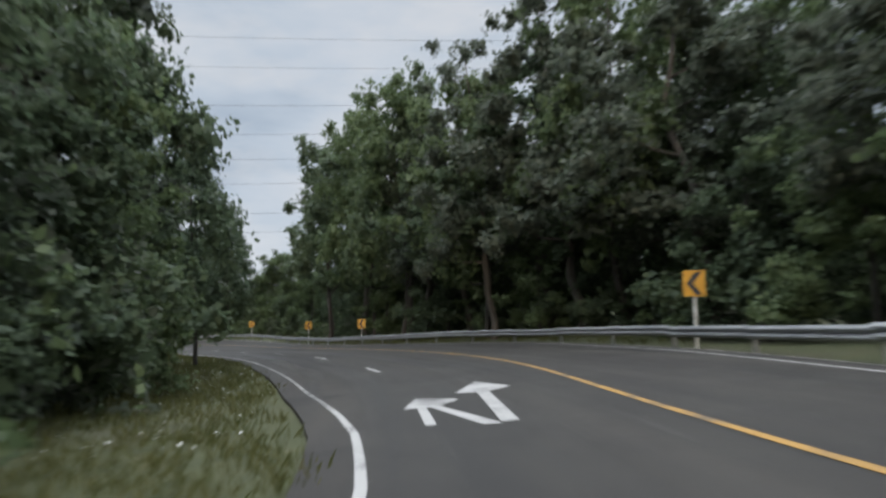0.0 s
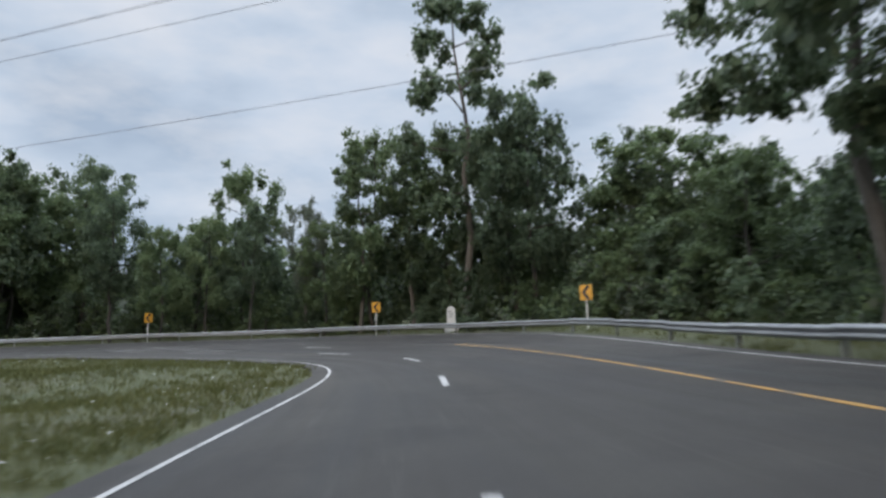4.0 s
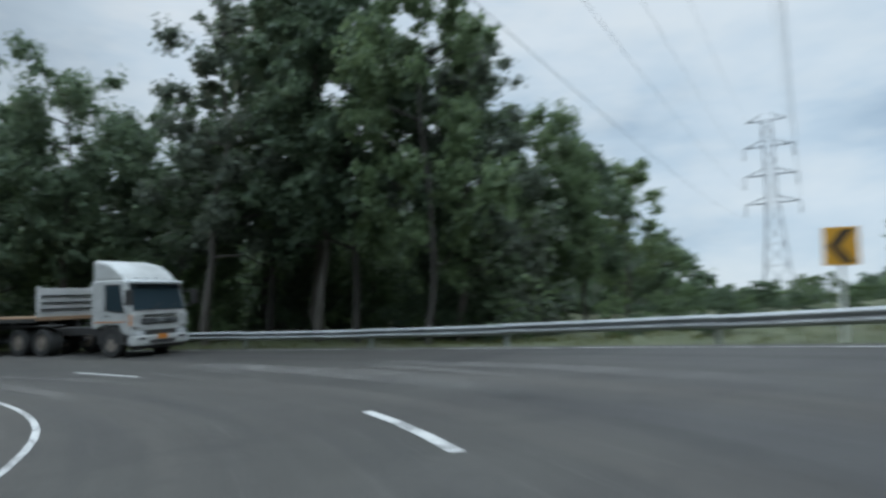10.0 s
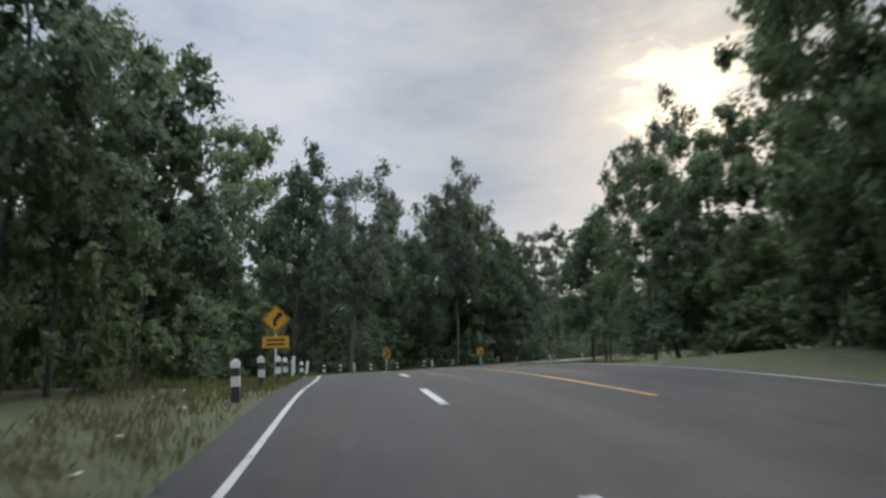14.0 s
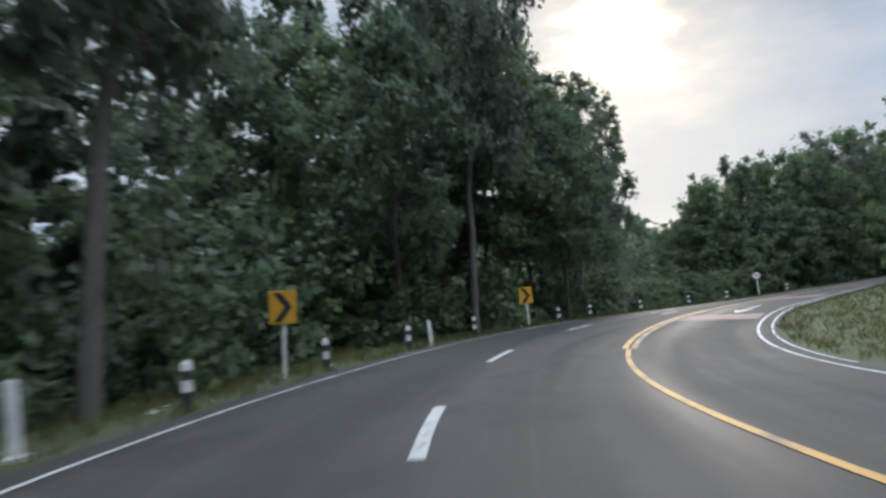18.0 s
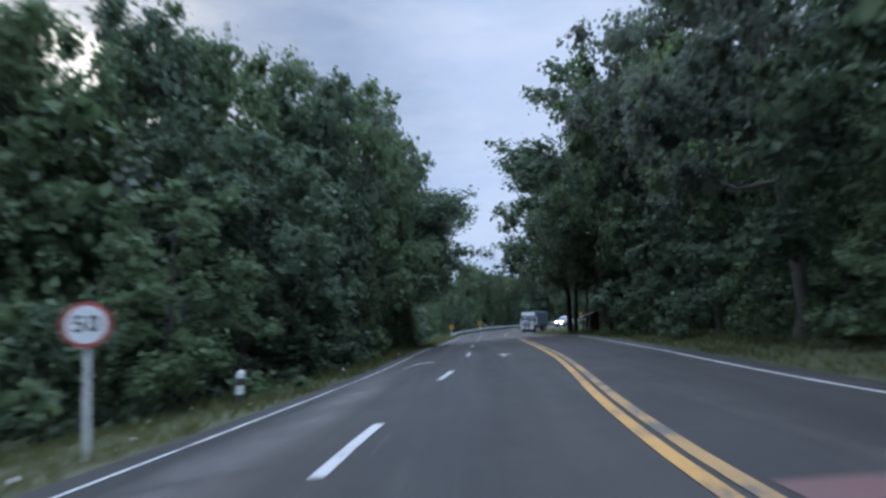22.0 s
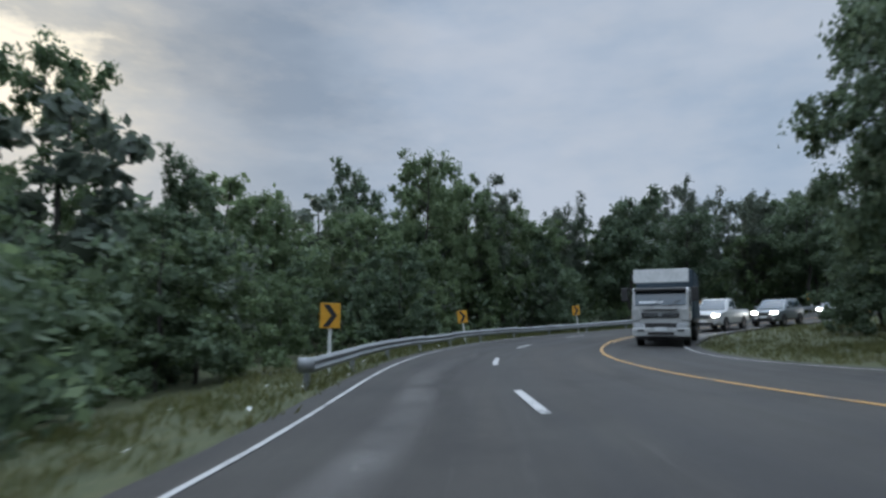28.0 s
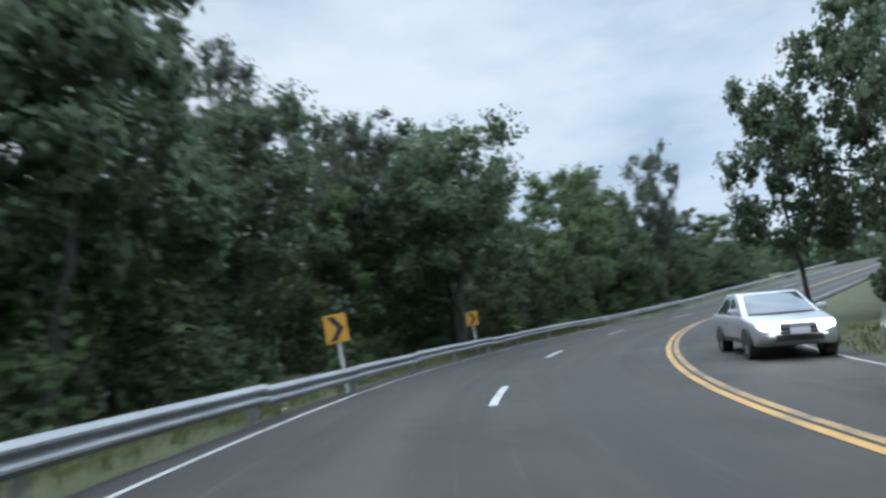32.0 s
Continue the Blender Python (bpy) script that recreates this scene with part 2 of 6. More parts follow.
SIGN_AMBER = two_scale("amber_sign_sheet", (0.54, 0.26, 0.015), (0.66, 0.34, 0.03), 3, 18, 0.42, 0, 0.03, 0.001)
SIGN_BLACK = two_scale("black_sign_film", (0.012, 0.012, 0.012), (0.03, 0.03, 0.03), 3, 20, 0.45, 0, 0.03, 0.001)
SIGN_WHITE = two_scale("white_sign_sheet", (0.66, 0.67, 0.67), (0.80, 0.80, 0.79), 3, 20, 0.45, 0, 0.03, 0.001)
SIGN_RED = two_scale("red_sign_film", (0.30, 0.07, 0.06), (0.42, 0.11, 0.09), 3, 20, 0.45, 0, 0.03, 0.001)
SIGN_BACK = two_scale("grey_sign_back", (0.22, 0.225, 0.23), (0.36, 0.365, 0.37), 2, 14, 0.5, 0.6, 0.05, 0.002)
STONE = two_scale("white_limewashed_concrete", (0.42, 0.42, 0.40), (0.68, 0.67, 0.64), 2.5, 20, 0.85, 0, 0.4, 0.01)
STEEL_DARK = two_scale("lattice_steel", (0.20, 0.21, 0.22), (0.34, 0.35, 0.36), 0.4, 4, 0.55, 0.5, 0.05, 0.003, "World")
WIRE = two_scale("aluminium_wire", (0.10, 0.10, 0.105), (0.18, 0.18, 0.185), 0.4, 4, 0.5, 0.6, 0.02, 0.001, "World")


# ---- mesh helpers ----
def mesh_from(name, verts, faces, mat, smooth=False):
    me = bpy.data.meshes.new(name)
    me.from_pydata([tuple(v) for v in verts], [], [tuple(f) for f in faces])
    me.materials.append(mat)
    if smooth:
        me.polygons.foreach_set("use_smooth", [True] * len(me.polygons))
    me.update()
    return me


def quads_mesh(name, verts, mat):
    """Loose four-sided leaves from an (n, 4, 3) array."""
    n = len(verts)
    me = bpy.data.meshes.new(name)
    me.vertices.add(4 * n)
    me.vertices.foreach_set("co", np.asarray(verts, np.float32).ravel())
    me.loops.add(4 * n)
    me.loops.foreach_set("vertex_index", np.arange(4 * n, dtype=np.int32))
    me.polygons.add(n)
    me.polygons.foreach_set("loop_start", np.arange(0, 4 * n, 4, dtype=np.int32))
    me.polygons.foreach_set("loop_total", np.full(n, 4, np.int32))
    me.materials.append(mat)
    me.update(calc_edges=True)
    me.validate()
    return me


def part(name, bm, mat, parent, label=""):
    me = bpy.data.meshes.new(name)
    bm.to_mesh(me)
    bm.free()
    me.materials.append(mat)
    return child(name, me, parent, label)


def child(name, me, parent, label=""):
    ob = new(name, me)
    ob.parent = parent
    if label:
        tagged(ob, label)
    return ob


def box(bm, size, at=(0, 0, 0), bevel=0.0, turn=None):
    m = Matrix.Translation(at) @ (turn if turn is not None else Matrix.Identity(4)) @ Matrix.Diagonal((*size, 1))
    made = bmesh.ops.create_cube(bm, size=1.0, matrix=m)
    if bevel:
        edges = list({e for v in made["verts"] for e in v.link_edges})
        bmesh.ops.bevel(bm, geom=edges, offset=bevel, segments=2, affect="EDGES", profile=0.6)
    return bm


def rod(bm, a, b, r0, r1=None, sides=8):
    a, b = Vector(a), Vector(b)
    d = b - a
    m = Matrix.Translation((a + b) / 2) @ d.to_track_quat("Z", "Y").to_matrix().to_4x4()
    bmesh.ops.create_cone(bm, cap_ends=True, segments=sides, radius1=r0, radius2=r0 if r1 is None else r1, depth=d.length, matrix=m)
    return bm


def prism(bm, outline, y0, y1):
    """An outline in x and z, given depth from y0 to y1."""
    front = [bm.verts.new((x, y0, z)) for x, z in outline]
    back = [bm.verts.new((x, y1, z)) for x, z in outline]
    bm.faces.new(front)
    bm.faces.new(back[::-1])
    n = len(outline)
    for i in range(n):
        bm.faces.new((front[i], back[i], back[(i + 1) % n], front[(i + 1) % n]))
    bmesh.ops.recalc_face_normals(bm, faces=bm.faces)
    return bm


# ---- the road's line: stations of s, x, y, z along the lane that is driven ----
STATIONS_BEFORE = np.array([(-34, 1.2, -33.9, -0.92), (-15, 0.5, -14.9, -0.32), (0, 0.0, 0.1, 0.15), (20, -2.4, 19.9, 0.71), (40, -9.0, 38.7, 1.50), (60, -18.6, 56.3, 2.08), (80, -31.1, 71.8, 2.80), (90, -39.5, 77.6, 3.05), (98, -47.3, 79.0, 3.35), (106, -55.1, 77.4, 3.59), (114, -61.6, 72.9, 3.57), (122, -65.6, 66.1, 3.53), (130, -66.5, 58.1, 3.50), (141, -63.9, 47.7, 3.67), (161, -53.9, 30.5, 4.18)])
STATIONS_AFTER = np.array([(181, -43.1, 13.7, 3.70), (201, -37.2, -5.3, 3.00), (218, -38.4, -21.8, 2.93), (238, -45.6, -40.4, 3.05), (258, -54.8, -58.2, 3.34), (278, -63.7, -76.1, 3.57), (298, -72.7, -94.0, 3.41), (318, -82.0, -111.7, 3.64), (338, -93.5, -128.0, 4.46), (354, -106.8, -136.3, 5.40), (370, -123.1, -140.1, 6.56), (387, -139.9, -138.3, 8.10), (407, -158.3, -130.5, 10.30), (427, -175.2, -119.8, 13.20), (447, -189.9, -106.8, 16.40)])
STATIONS = np.concatenate([STATIONS_BEFORE, STATIONS_AFTER])
BANK = [(-30, 0.029), (0, 0.035), (12, 0.055), (26, 0.062), (40, 0.060), (54, 0.051), (68, 0.053), (82, 0.068), (96, 0.069), (110, 0.070), (124, 0.024),
        (138, 0.020), (152, 0.008), (180, 0.010), (194, -0.016), (208, -0.024), (222, 0.016), (236, 0.061), (250, 0.077), (278, 0.091), (292, 0.091),
        (306, 0.081), (320, 0.056), (334, 0.006), (348, -0.014), (362, -0.012), (447, -0.03)]
OUTER_RISE = [(40, 0), (63, 0.01), (82, 0.045), (95, 0.07), (108, 0.035), (132, 0.03), (150, 0)]
INNER_FALL = [(150, 0), (190, 0.05), (250, 0.05), (270, 0), (310, 0), (325, 0.05), (360, 0.05), (372, 0)]
LEFT_EDGE = [(-34, -3.0), (-6, -1.0), (5, -0.1), (8, -0.2), (11, -1.1), (15, -1.85), (20, -2.2), (28, -2.7), (43, -2.9), (62, -2.6), (70, -1.8), (78, -0.9), (84, -0.85), (90, -1.0), (94, -1.3), (98, -2.0), (102, -2.6),
             (110, -2.9), (126, -1.8), (140, -1.05), (150, -1.5), (172, -2.4), (180, -2.75), (186, -3.4), (193, -4.1), (206, -4.1), (225, -4.4), (232, -4.2), (244, -3.3), (257, -2.85),
             (290, -2.1), (304, -2.6), (320, -1.95), (334, -2.3), (340, -2.6), (346, -3.5), (352, -4.0), (360, -3.9), (366, -3.65), (374, -3.5), (390, -3.8), (447, -4.0)]
LANE_DASH = [(-34, 0.3), (20, 0.4), (44, 0.0), (57, 0.3), (68, 1.0), (78, 2.2), (88, 3.0), (98, 1.7), (109, 0.5), (120, 1.5), (140, 2.3), (148, 1.1), (155, 0.5),
             (183, 0.0), (194, -0.9), (202, -1.2), (208, -1.5), (214, -1.5), (236, -1.3), (244, -1.2), (251, -0.7), (262, -0.2), (282, 0.4), (294, 0.9), (312, 1.2), (322, 1.0), (330, 0.5),
             (340, 0.1), (348, -0.65), (358, -0.75), (367, -0.5), (372, -0.3), (384, -0.5), (447, -0.5)]
YELLOW = [(-34, 3.0), (8, 3.0), (15, 3.8), (24, 4.5), (35, 4.0), (44, 3.6), (65, 5.1), (76, 5.5), (88, 6.9), (100, 6.4), (112, 5.2), (130, 5.4), (150, 4.0), (164, 2.9),
          (179, 3.2), (192, 2.0), (208, 1.4), (216, 1.2), (242, 1.6), (250, 2.15), (260, 2.6), (282, 3.4), (287, 4.15), (295, 5.2), (303, 5.7), (313, 5.6), (324, 4.2), (333, 3.8),
          (348, 2.4), (356, 2.2), (362, 2.45), (368, 3.1), (376, 3.4), (390, 3.0), (447, 2.6)]
RIGHT_EDGE = [(-34, 6.2), (8, 6.5), (16, 8.0), (28, 8.8), (37, 7.1), (44, 6.4), (50, 6.8), (70, 8.0), (80, 10.0), (86, 11.3), (93, 11.2), (103, 9.3), (112, 9.8), (128, 9.2),
              (138, 7.8), (150, 7.0), (182, 6.2), (200, 4.9), (207, 4.5), (220, 4.5), (230, 5.1), (246, 4.6), (268, 5.8), (290, 6.7), (297, 7.5), (308, 9.4), (318, 9.0),
              (326, 7.8), (340, 6.1), (350, 5.4), (360, 5.5), (368, 6.2), (376, 6.5), (447, 5.8)]


def table(pairs, s):
    p = np.array(pairs, float)
    return np.interp(s, p[:, 0], p[:, 1])


def smooth_table(pairs, s):
    return sum(table(pairs, np.asarray(s, float) + d) * w for d, w in ((-5, 0.15), (-2.5, 0.22), (0, 0.26), (2.5, 0.22), (5, 0.15)))


def along(s):
    """Points of the line at distances s, by a cubic through the stations."""
    k, p = STATIONS[:, 0], STATIONS[:, 1:]
    d = np.gradient(p, k, axis=0)
    s = np.atleast_1d(np.asarray(s, float))
    i = np.clip(np.searchsorted(k, s) - 1, 0, len(k) - 2)
    h = (k[i + 1] - k[i])[:, None]
    u = (s - k[i])[:, None] / h
    return (2 * u**3 - 3 * u**2 + 1) * p[i] + (u**3 - 2 * u**2 + u) * h * d[i] + (3 * u**2 - 2 * u**3) * p[i + 1] + (u**3 - u**2) * h * d[i + 1]


def heading(s):
    d = along(np.asarray(s) + 0.5) - along(np.asarray(s) - 0.5)
    d[:, 2] = 0
    return d / np.linalg.norm(d, axis=1)[:, None]


def surface(s, l):
    """The road's surface l metres to the right of the line at s."""
    s, l = np.broadcast_arrays(np.atleast_1d(np.asarray(s, float)), np.atleast_1d(np.asarray(l, float)))
    g, t = along(s), heading(s)
    out = g + l[:, None] * np.stack([t[:, 1], -t[:, 0], 0 * l], 1)
    out[:, 2] += smooth_table(BANK, s) * l + smooth_table(OUTER_RISE, s) * np.maximum(0, l - 2) - smooth_table(INNER_FALL, s) * np.maximum(0, -l - 2)
    return out


LINE_S = np.arange(-34, 446, 2.0)
LINE_P, LINE_T = along(LINE_S), heading(LINE_S)
LINE_G = np.gradient(LINE_P[:, 2], LINE_S)
LINE_B, LINE_O, LINE_I = smooth_table(BANK, LINE_S), smooth_table(OUTER_RISE, LINE_S), smooth_table(INNER_FALL, LINE_S)
LINE_L, LINE_R = table(LEFT_EDGE, LINE_S), table(RIGHT_EDGE, LINE_S)


def ground_at(xy):
    """Height of the ground and how far outside the road it lies, for an (n, 2) array."""
    xy = np.asarray(xy, float)
    z, away = np.empty(len(xy)), np.empty(len(xy))
    for a in range(0, len(xy), 4000):
        q = xy[a:a + 4000]
        v = q[:, None, :] - LINE_P[None, :, :2]
        d2 = (v**2).sum(2)
        lon = v[..., 0] * LINE_T[:, 0] + v[..., 1] * LINE_T[:, 1]
        lat = v[..., 0] * LINE_T[:, 1] - v[..., 1] * LINE_T[:, 0]
        w = np.exp(-np.minimum((d2 - d2.min(1, keepdims=True)) / 9.0, 60))
        lc = np.clip(lat, -9, 16)
        zi = LINE_P[:, 2] + LINE_G * np.clip(lon, -4, 4) + LINE_B * lc + LINE_O * np.maximum(0, lc - 2) - LINE_I * np.maximum(0, -lc - 2)
        z[a:a + 4000] = (w * zi).sum(1) / w.sum(1)
        out = np.where(np.abs(lon) < 3, np.maximum(LINE_L - lat, lat - LINE_R), 99)
        away[a:a + 4000] = np.minimum(out.min(1), np.sqrt(d2.min(1)))
    return z, away


def terrain(xy):
    z, away = ground_at(xy)
    x, y = xy[:, 0], xy[:, 1]
    lump = np.clip((away - 1.5) / 6, 0, 1)
    z = z - 0.07 + lump * (0.35 * np.sin(x * 0.31 + 1.3) * np.cos(y * 0.27) + 0.25 * np.sin(x * 0.11 - y * 0.17))
    # wooded slopes rise away from the road
    z = z + np.clip((away - 14) / 60, 0, 1) * 5.0
    # level valley under the power line
    ahead, right = -0.9856 * (x + 53.3) - 0.1691 * (y - 78.0), -0.1691 * (x + 53.3) + 0.9856 * (y - 78.0)
    side = np.maximum(-14 - 0.12 * ahead - right, right - 6 - 0.06 * ahead)
    inside = np.clip((ahead - 30) / 40, 0, 1) * np.clip(1 - side / 12, 0, 1)
    return z - inside * np.maximum(0, z - 5.0)


def terrain_z(x, y):
    return float(terrain(np.array([[x, y]], float))[0])


def build_ground():
    gx = np.concatenate([[-2600, -1500, -800, -450, -300], np.arange(-225, 61, 1.6), [120, 250, 500, 1100, 2600]])
    gy = np.concatenate([[-2600, -1500, -800, -450, -260], np.arange(-195, 136, 1.6), [200, 330, 600, 1200, 2600]])
    xx, yy = np.meshgrid(gx, gy)
    z = terrain(np.stack([xx.ravel(), yy.ravel()], 1))
    verts = np.stack([xx.ravel(), yy.ravel(), z], 1)
    nx, ny = len(gx), len(gy)
    faces = [(j * nx + i, j * nx + i + 1, (j + 1) * nx + i + 1, (j + 1) * nx + i) for j in range(ny - 1) for i in range(nx - 1)]
    tagged(new("ground", mesh_from("ground", verts, faces, GROUND, True)), "grassy verge and forest soil beside the road", "ground", kind="structure")


def strip(name, s0, s1, left, right, lift, mat, step=1.0, columns=2, skirt=0.0):
    """A sheet on the road between two lines, s0 to s1."""
    n = max(2, int(math.ceil((s1 - s0) / step)) + 1)
    s = np.linspace(s0, s1, n)
    a = left(s) if callable(left) else np.full(n, left)
    b = right(s) if callable(right) else np.full(n, right)
    rows = []
    for u in np.linspace(0, 1, columns):
        p = surface(s, a + (b - a) * u)
        p[:, 2] += lift
        rows.append(p)
    if skirt:
        rows = [rows[0] - [0, 0, skirt]] + rows + [rows[-1] - [0, 0, skirt]]
    m = len(rows)
    verts = np.stack(rows, 1).reshape(-1, 3)
    faces = [(i * m + j, i * m + j + 1, (i + 1) * m + j + 1, (i + 1) * m + j) for i in range(n - 1) for j in range(m - 1)]
    me = mesh_from(name, verts, faces, mat, False)
    # across and along the road, in metres
    across = np.concatenate([[a], [a + (b - a) * u for u in np.linspace(0, 1, columns)], [b]]) if skirt else np.array([a + (b - a) * u for u in np.linspace(0, 1, columns)])
    index = np.empty(len(me.loops), np.int32)
    me.loops.foreach_get("vertex_index", index)
    layer = me.uv_layers.new(name="lane")
    layer.data.foreach_set("uv", np.stack([across[index % m, index // m], s[index // m]], 1).astype(np.float32).ravel())
    return me


def curve_of(pairs, shift=0.0):
    return lambda s: smooth_table(pairs, s) + shift


build_ground()
road = tagged(new("road", strip("road", -33, 444, curve_of(LEFT_EDGE, -0.55), curve_of(RIGHT_EDGE, 0.55), 0.0, ASPHALT, 1.0, 25, 0.15)),
              "worn grey asphalt mountain road with tyre marks", "road", kind="structure")


def marking(name, me, label, category="road marking", group=""):
    return tagged(new(name, me), label, category, group, "structure")


for nm, tab, off, w, mat, s0, s1, lab in (
        ("edge_line", LEFT_EDGE, 0.0, 0.10, WHITE_LINE, -33, 11, "solid white edge line on the inner lane"),
        ("edge_line", LEFT_EDGE, 0.0, 0.10, WORN_WHITE, 11, 34, "worn white edge line on the inner lane"),
        ("edge_line", LEFT_EDGE, 0.0, 0.085, WHITE_LINE, 34, 444, "solid white edge line on the inner lane"),
        ("edge_line", RIGHT_EDGE, 0.0, 0.085, WHITE_LINE, -33, 444, "solid white edge line along the outer lane"),
        ("edge_line", RIGHT_EDGE, 0.5, 0.06, WORN_WHITE, -33, 34, "thin second white line along the road edge"),
        ("edge_line", RIGHT_EDGE, 0.38, 0.07, WHITE_LINE, 200, 226, "thin second white line along the road edge"),
        ("edge_line", LEFT_EDGE, -0.74, 0.07, WORN_WHITE, 86, 101, "thin second white line along the road edge")):
    marking(nm, strip(nm, s0, s1, curve_of(tab, off - w / 2), curve_of(tab, off + w / 2), 0.008, mat), lab)
for s0, s1, mat in ((-33, 84, YELLOW_LINE), (96, 104, WORN_WHITE), (155, 204, YELLOW_LINE), (204, 215, YELLOW_LINE), (215, 279, YELLOW_LINE), (279, 344, YELLOW_LINE), (344, 444, YELLOW_LINE)):
    double = s0 in (344, 215, 204)
    for off, paint in (((-0.10, mat), (0.11, WORN_YELLOW)) if double else ((0.0, mat),)):
        half = 0.07 if double else 0.055
        marking("centre_line", strip("centre_line", s0, s1, curve_of(YELLOW, off - half), curve_of(YELLOW, off + half), 0.008, paint), "solid yellow line along the middle of the road")
dash_at = [-28, -16, -4, 8, 20.5, 32, 44, 56, 67.5, 77, 88, 97.8, 108, 118, 130, 140, 147.3, 155.3, 163, 172.5, 182.3, 192.6, 201.3, 211, 221.5, 232, 242, 250.8, 261, 271,
           281, 291.5, 301.5, 312, 321.5, 330.5, 339, 348, 357.5, 366.5, 377, 388, 399, 410, 421, 432]
for s0 in dash_at:
    marking("lane_dash", strip("lane_dash", s0, s0 + 2.8, curve_of(LANE_DASH, -0.07), curve_of(LANE_DASH, 0.07), 0.008, WHITE_LINE), "white lane dash on grey asphalt", group="lane dashes")


# ---- guard rails ----
W_BEAM = [(0.0, 0.0), (0.018, 0.0), (0.045, 0.030), (0.075, 0.062), (0.075, 0.092), (0.045, 0.122), (0.012, 0.142), (0.012, 0.168), (0.045, 0.188), (0.075, 0.218),
          (0.075, 0.248), (0.045, 0.280), (0.018, 0.310), (0.0, 0.310)]


def guard_rail(pairs, side, label, low_edge):
    """A steel W-beam on posts; side is the way its face looks, +1 to the right of the line."""
    rail = tagged(new("guard_rail"), label, "guard rail")
    s0, s1 = pairs[0][0], pairs[-1][0]
    rail.location = Vector(surface(s0, pairs[0][1])[0])
    origin = np.array(rail.location)
    step = 4.0
    count = int((s1 - s0) / step)
    wob = random.Random(7)
    for i in range(count):
        a, b = s0 + i * step, s0 + (i + 1) * step
        s = np.linspace(a, b + 0.15, 6)
        l = smooth_table(pairs, s)
        t = heading(s)
        right = np.stack([t[:, 1], -t[:, 0], 0 * s], 1) * side
        base = surface(s, l)
        low = low_edge + 0.02 * math.sin(i * 1.7) + wob.uniform(-0.015, 0.015)
        rows = [base + right * (d + (0.004 if i % 2 else 0.0)) + [0, 0, low + h] for d, h in W_BEAM]
        rows += [r - right * 0.008 for r in rows[::-1]]
        m = len(rows)
        verts = np.stack(rows, 1).reshape(-1, 3) - origin
        faces = [(p * m + q, p * m + (q + 1) % m, (p + 1) * m + (q + 1) % m, (p + 1) * m + q) for p in range(len(s) - 1) for q in range(m)]
        child("beam", mesh_from("beam", verts, faces, GALVANISED, False), rail)
        c, r = base[0] - origin, right[0]
        bm = box(bmesh.new(), (0.12, 0.075, low_edge + 0.70), (0, 0, (low_edge + 0.70) / 2 - 0.42), 0.008)
        post = part("post", bm, GALVANISED, rail)
        post.matrix_basis = Matrix.Translation(c - r * 0.10) @ Matrix.Rotation(math.atan2(r[1], r[0]), 4, "Z")
    # rounded fishtail ends
    for s, way in ((s0, -1), (s0 + count * step, 1)):
        l = float(smooth_table(pairs, [s])[0])
        t = heading(s)[0]
        c, r = surface(s, l)[0] - origin, np.array([t[1], -t[0], 0]) * side
        ring = [(0.42 * math.sin(a) * 0.9, 0.16 * (1 - math.cos(a))) for a in np.linspace(0, math.pi * 0.75, 9)]
        verts = [c + t * way * d - r * (o - 0.06 + e) + [0, 0, z] for d, o in ring for z in (low_edge + 0.01, low_edge + 0.31) for e in (0, 0.01)]
        faces = []
        for k in range(len(ring) - 1):
            a, n = 4 * k, 4 * k + 4
            faces += [(a, a + 2, n + 2, n), (a + 1, n + 1, n + 3, a + 3), (a, n, n + 1, a + 1), (a + 2, a + 3, n + 3, n + 2)]
        child("rail_end", mesh_from("rail_end", verts, faces, GALVANISED, True), rail)
    return rail


OUTER_RAIL = [(-30, 8.0), (10, 7.9), (16, 8.7), (22, 9.3), (28, 9.4), (37, 8.2), (44, 7.5), (51, 7.6), (63, 8.2), (72, 9.2), (82, 11.8), (88, 12.1), (95, 11.8), (103, 10.5), (112, 10.8),
              (120, 10.6), (132, 9.9), (140, 8.8), (148.5, 7.7)]
LEFT_RAIL = [(326.5, -3.1), (334, -3.2), (340, -3.7), (346, -4.6), (358, -4.9), (364, -4.4), (370, -3.65), (378, -3.75), (388, -4.4), (444, -5.0)]
guard_rail(OUTER_RAIL, -1, "galvanised steel guard rail on posts along the outer curve", 0.29)
guard_rail(LEFT_RAIL, 1, "galvanised steel guard rail on posts beside the grass verge", 0.27)


# ---- signs and posts ----
def face_back(s, l, back=22.0, lean=0.0):
    """Pose on the road's side at (s, l) whose -y looks back along the road."""
    p, e = surface(s, l)[0], along(max(-33, s - back))[0]
    a = math.atan2(e[1] - p[1], e[0] - p[0])
    z = terrain_z(p[0], p[1])
    return Matrix.Translation((p[0], p[1], z)) @ Matrix.Rotation(a + math.pi / 2, 4, "Z") @ Matrix.Rotation(radians(lean), 4, "Y")


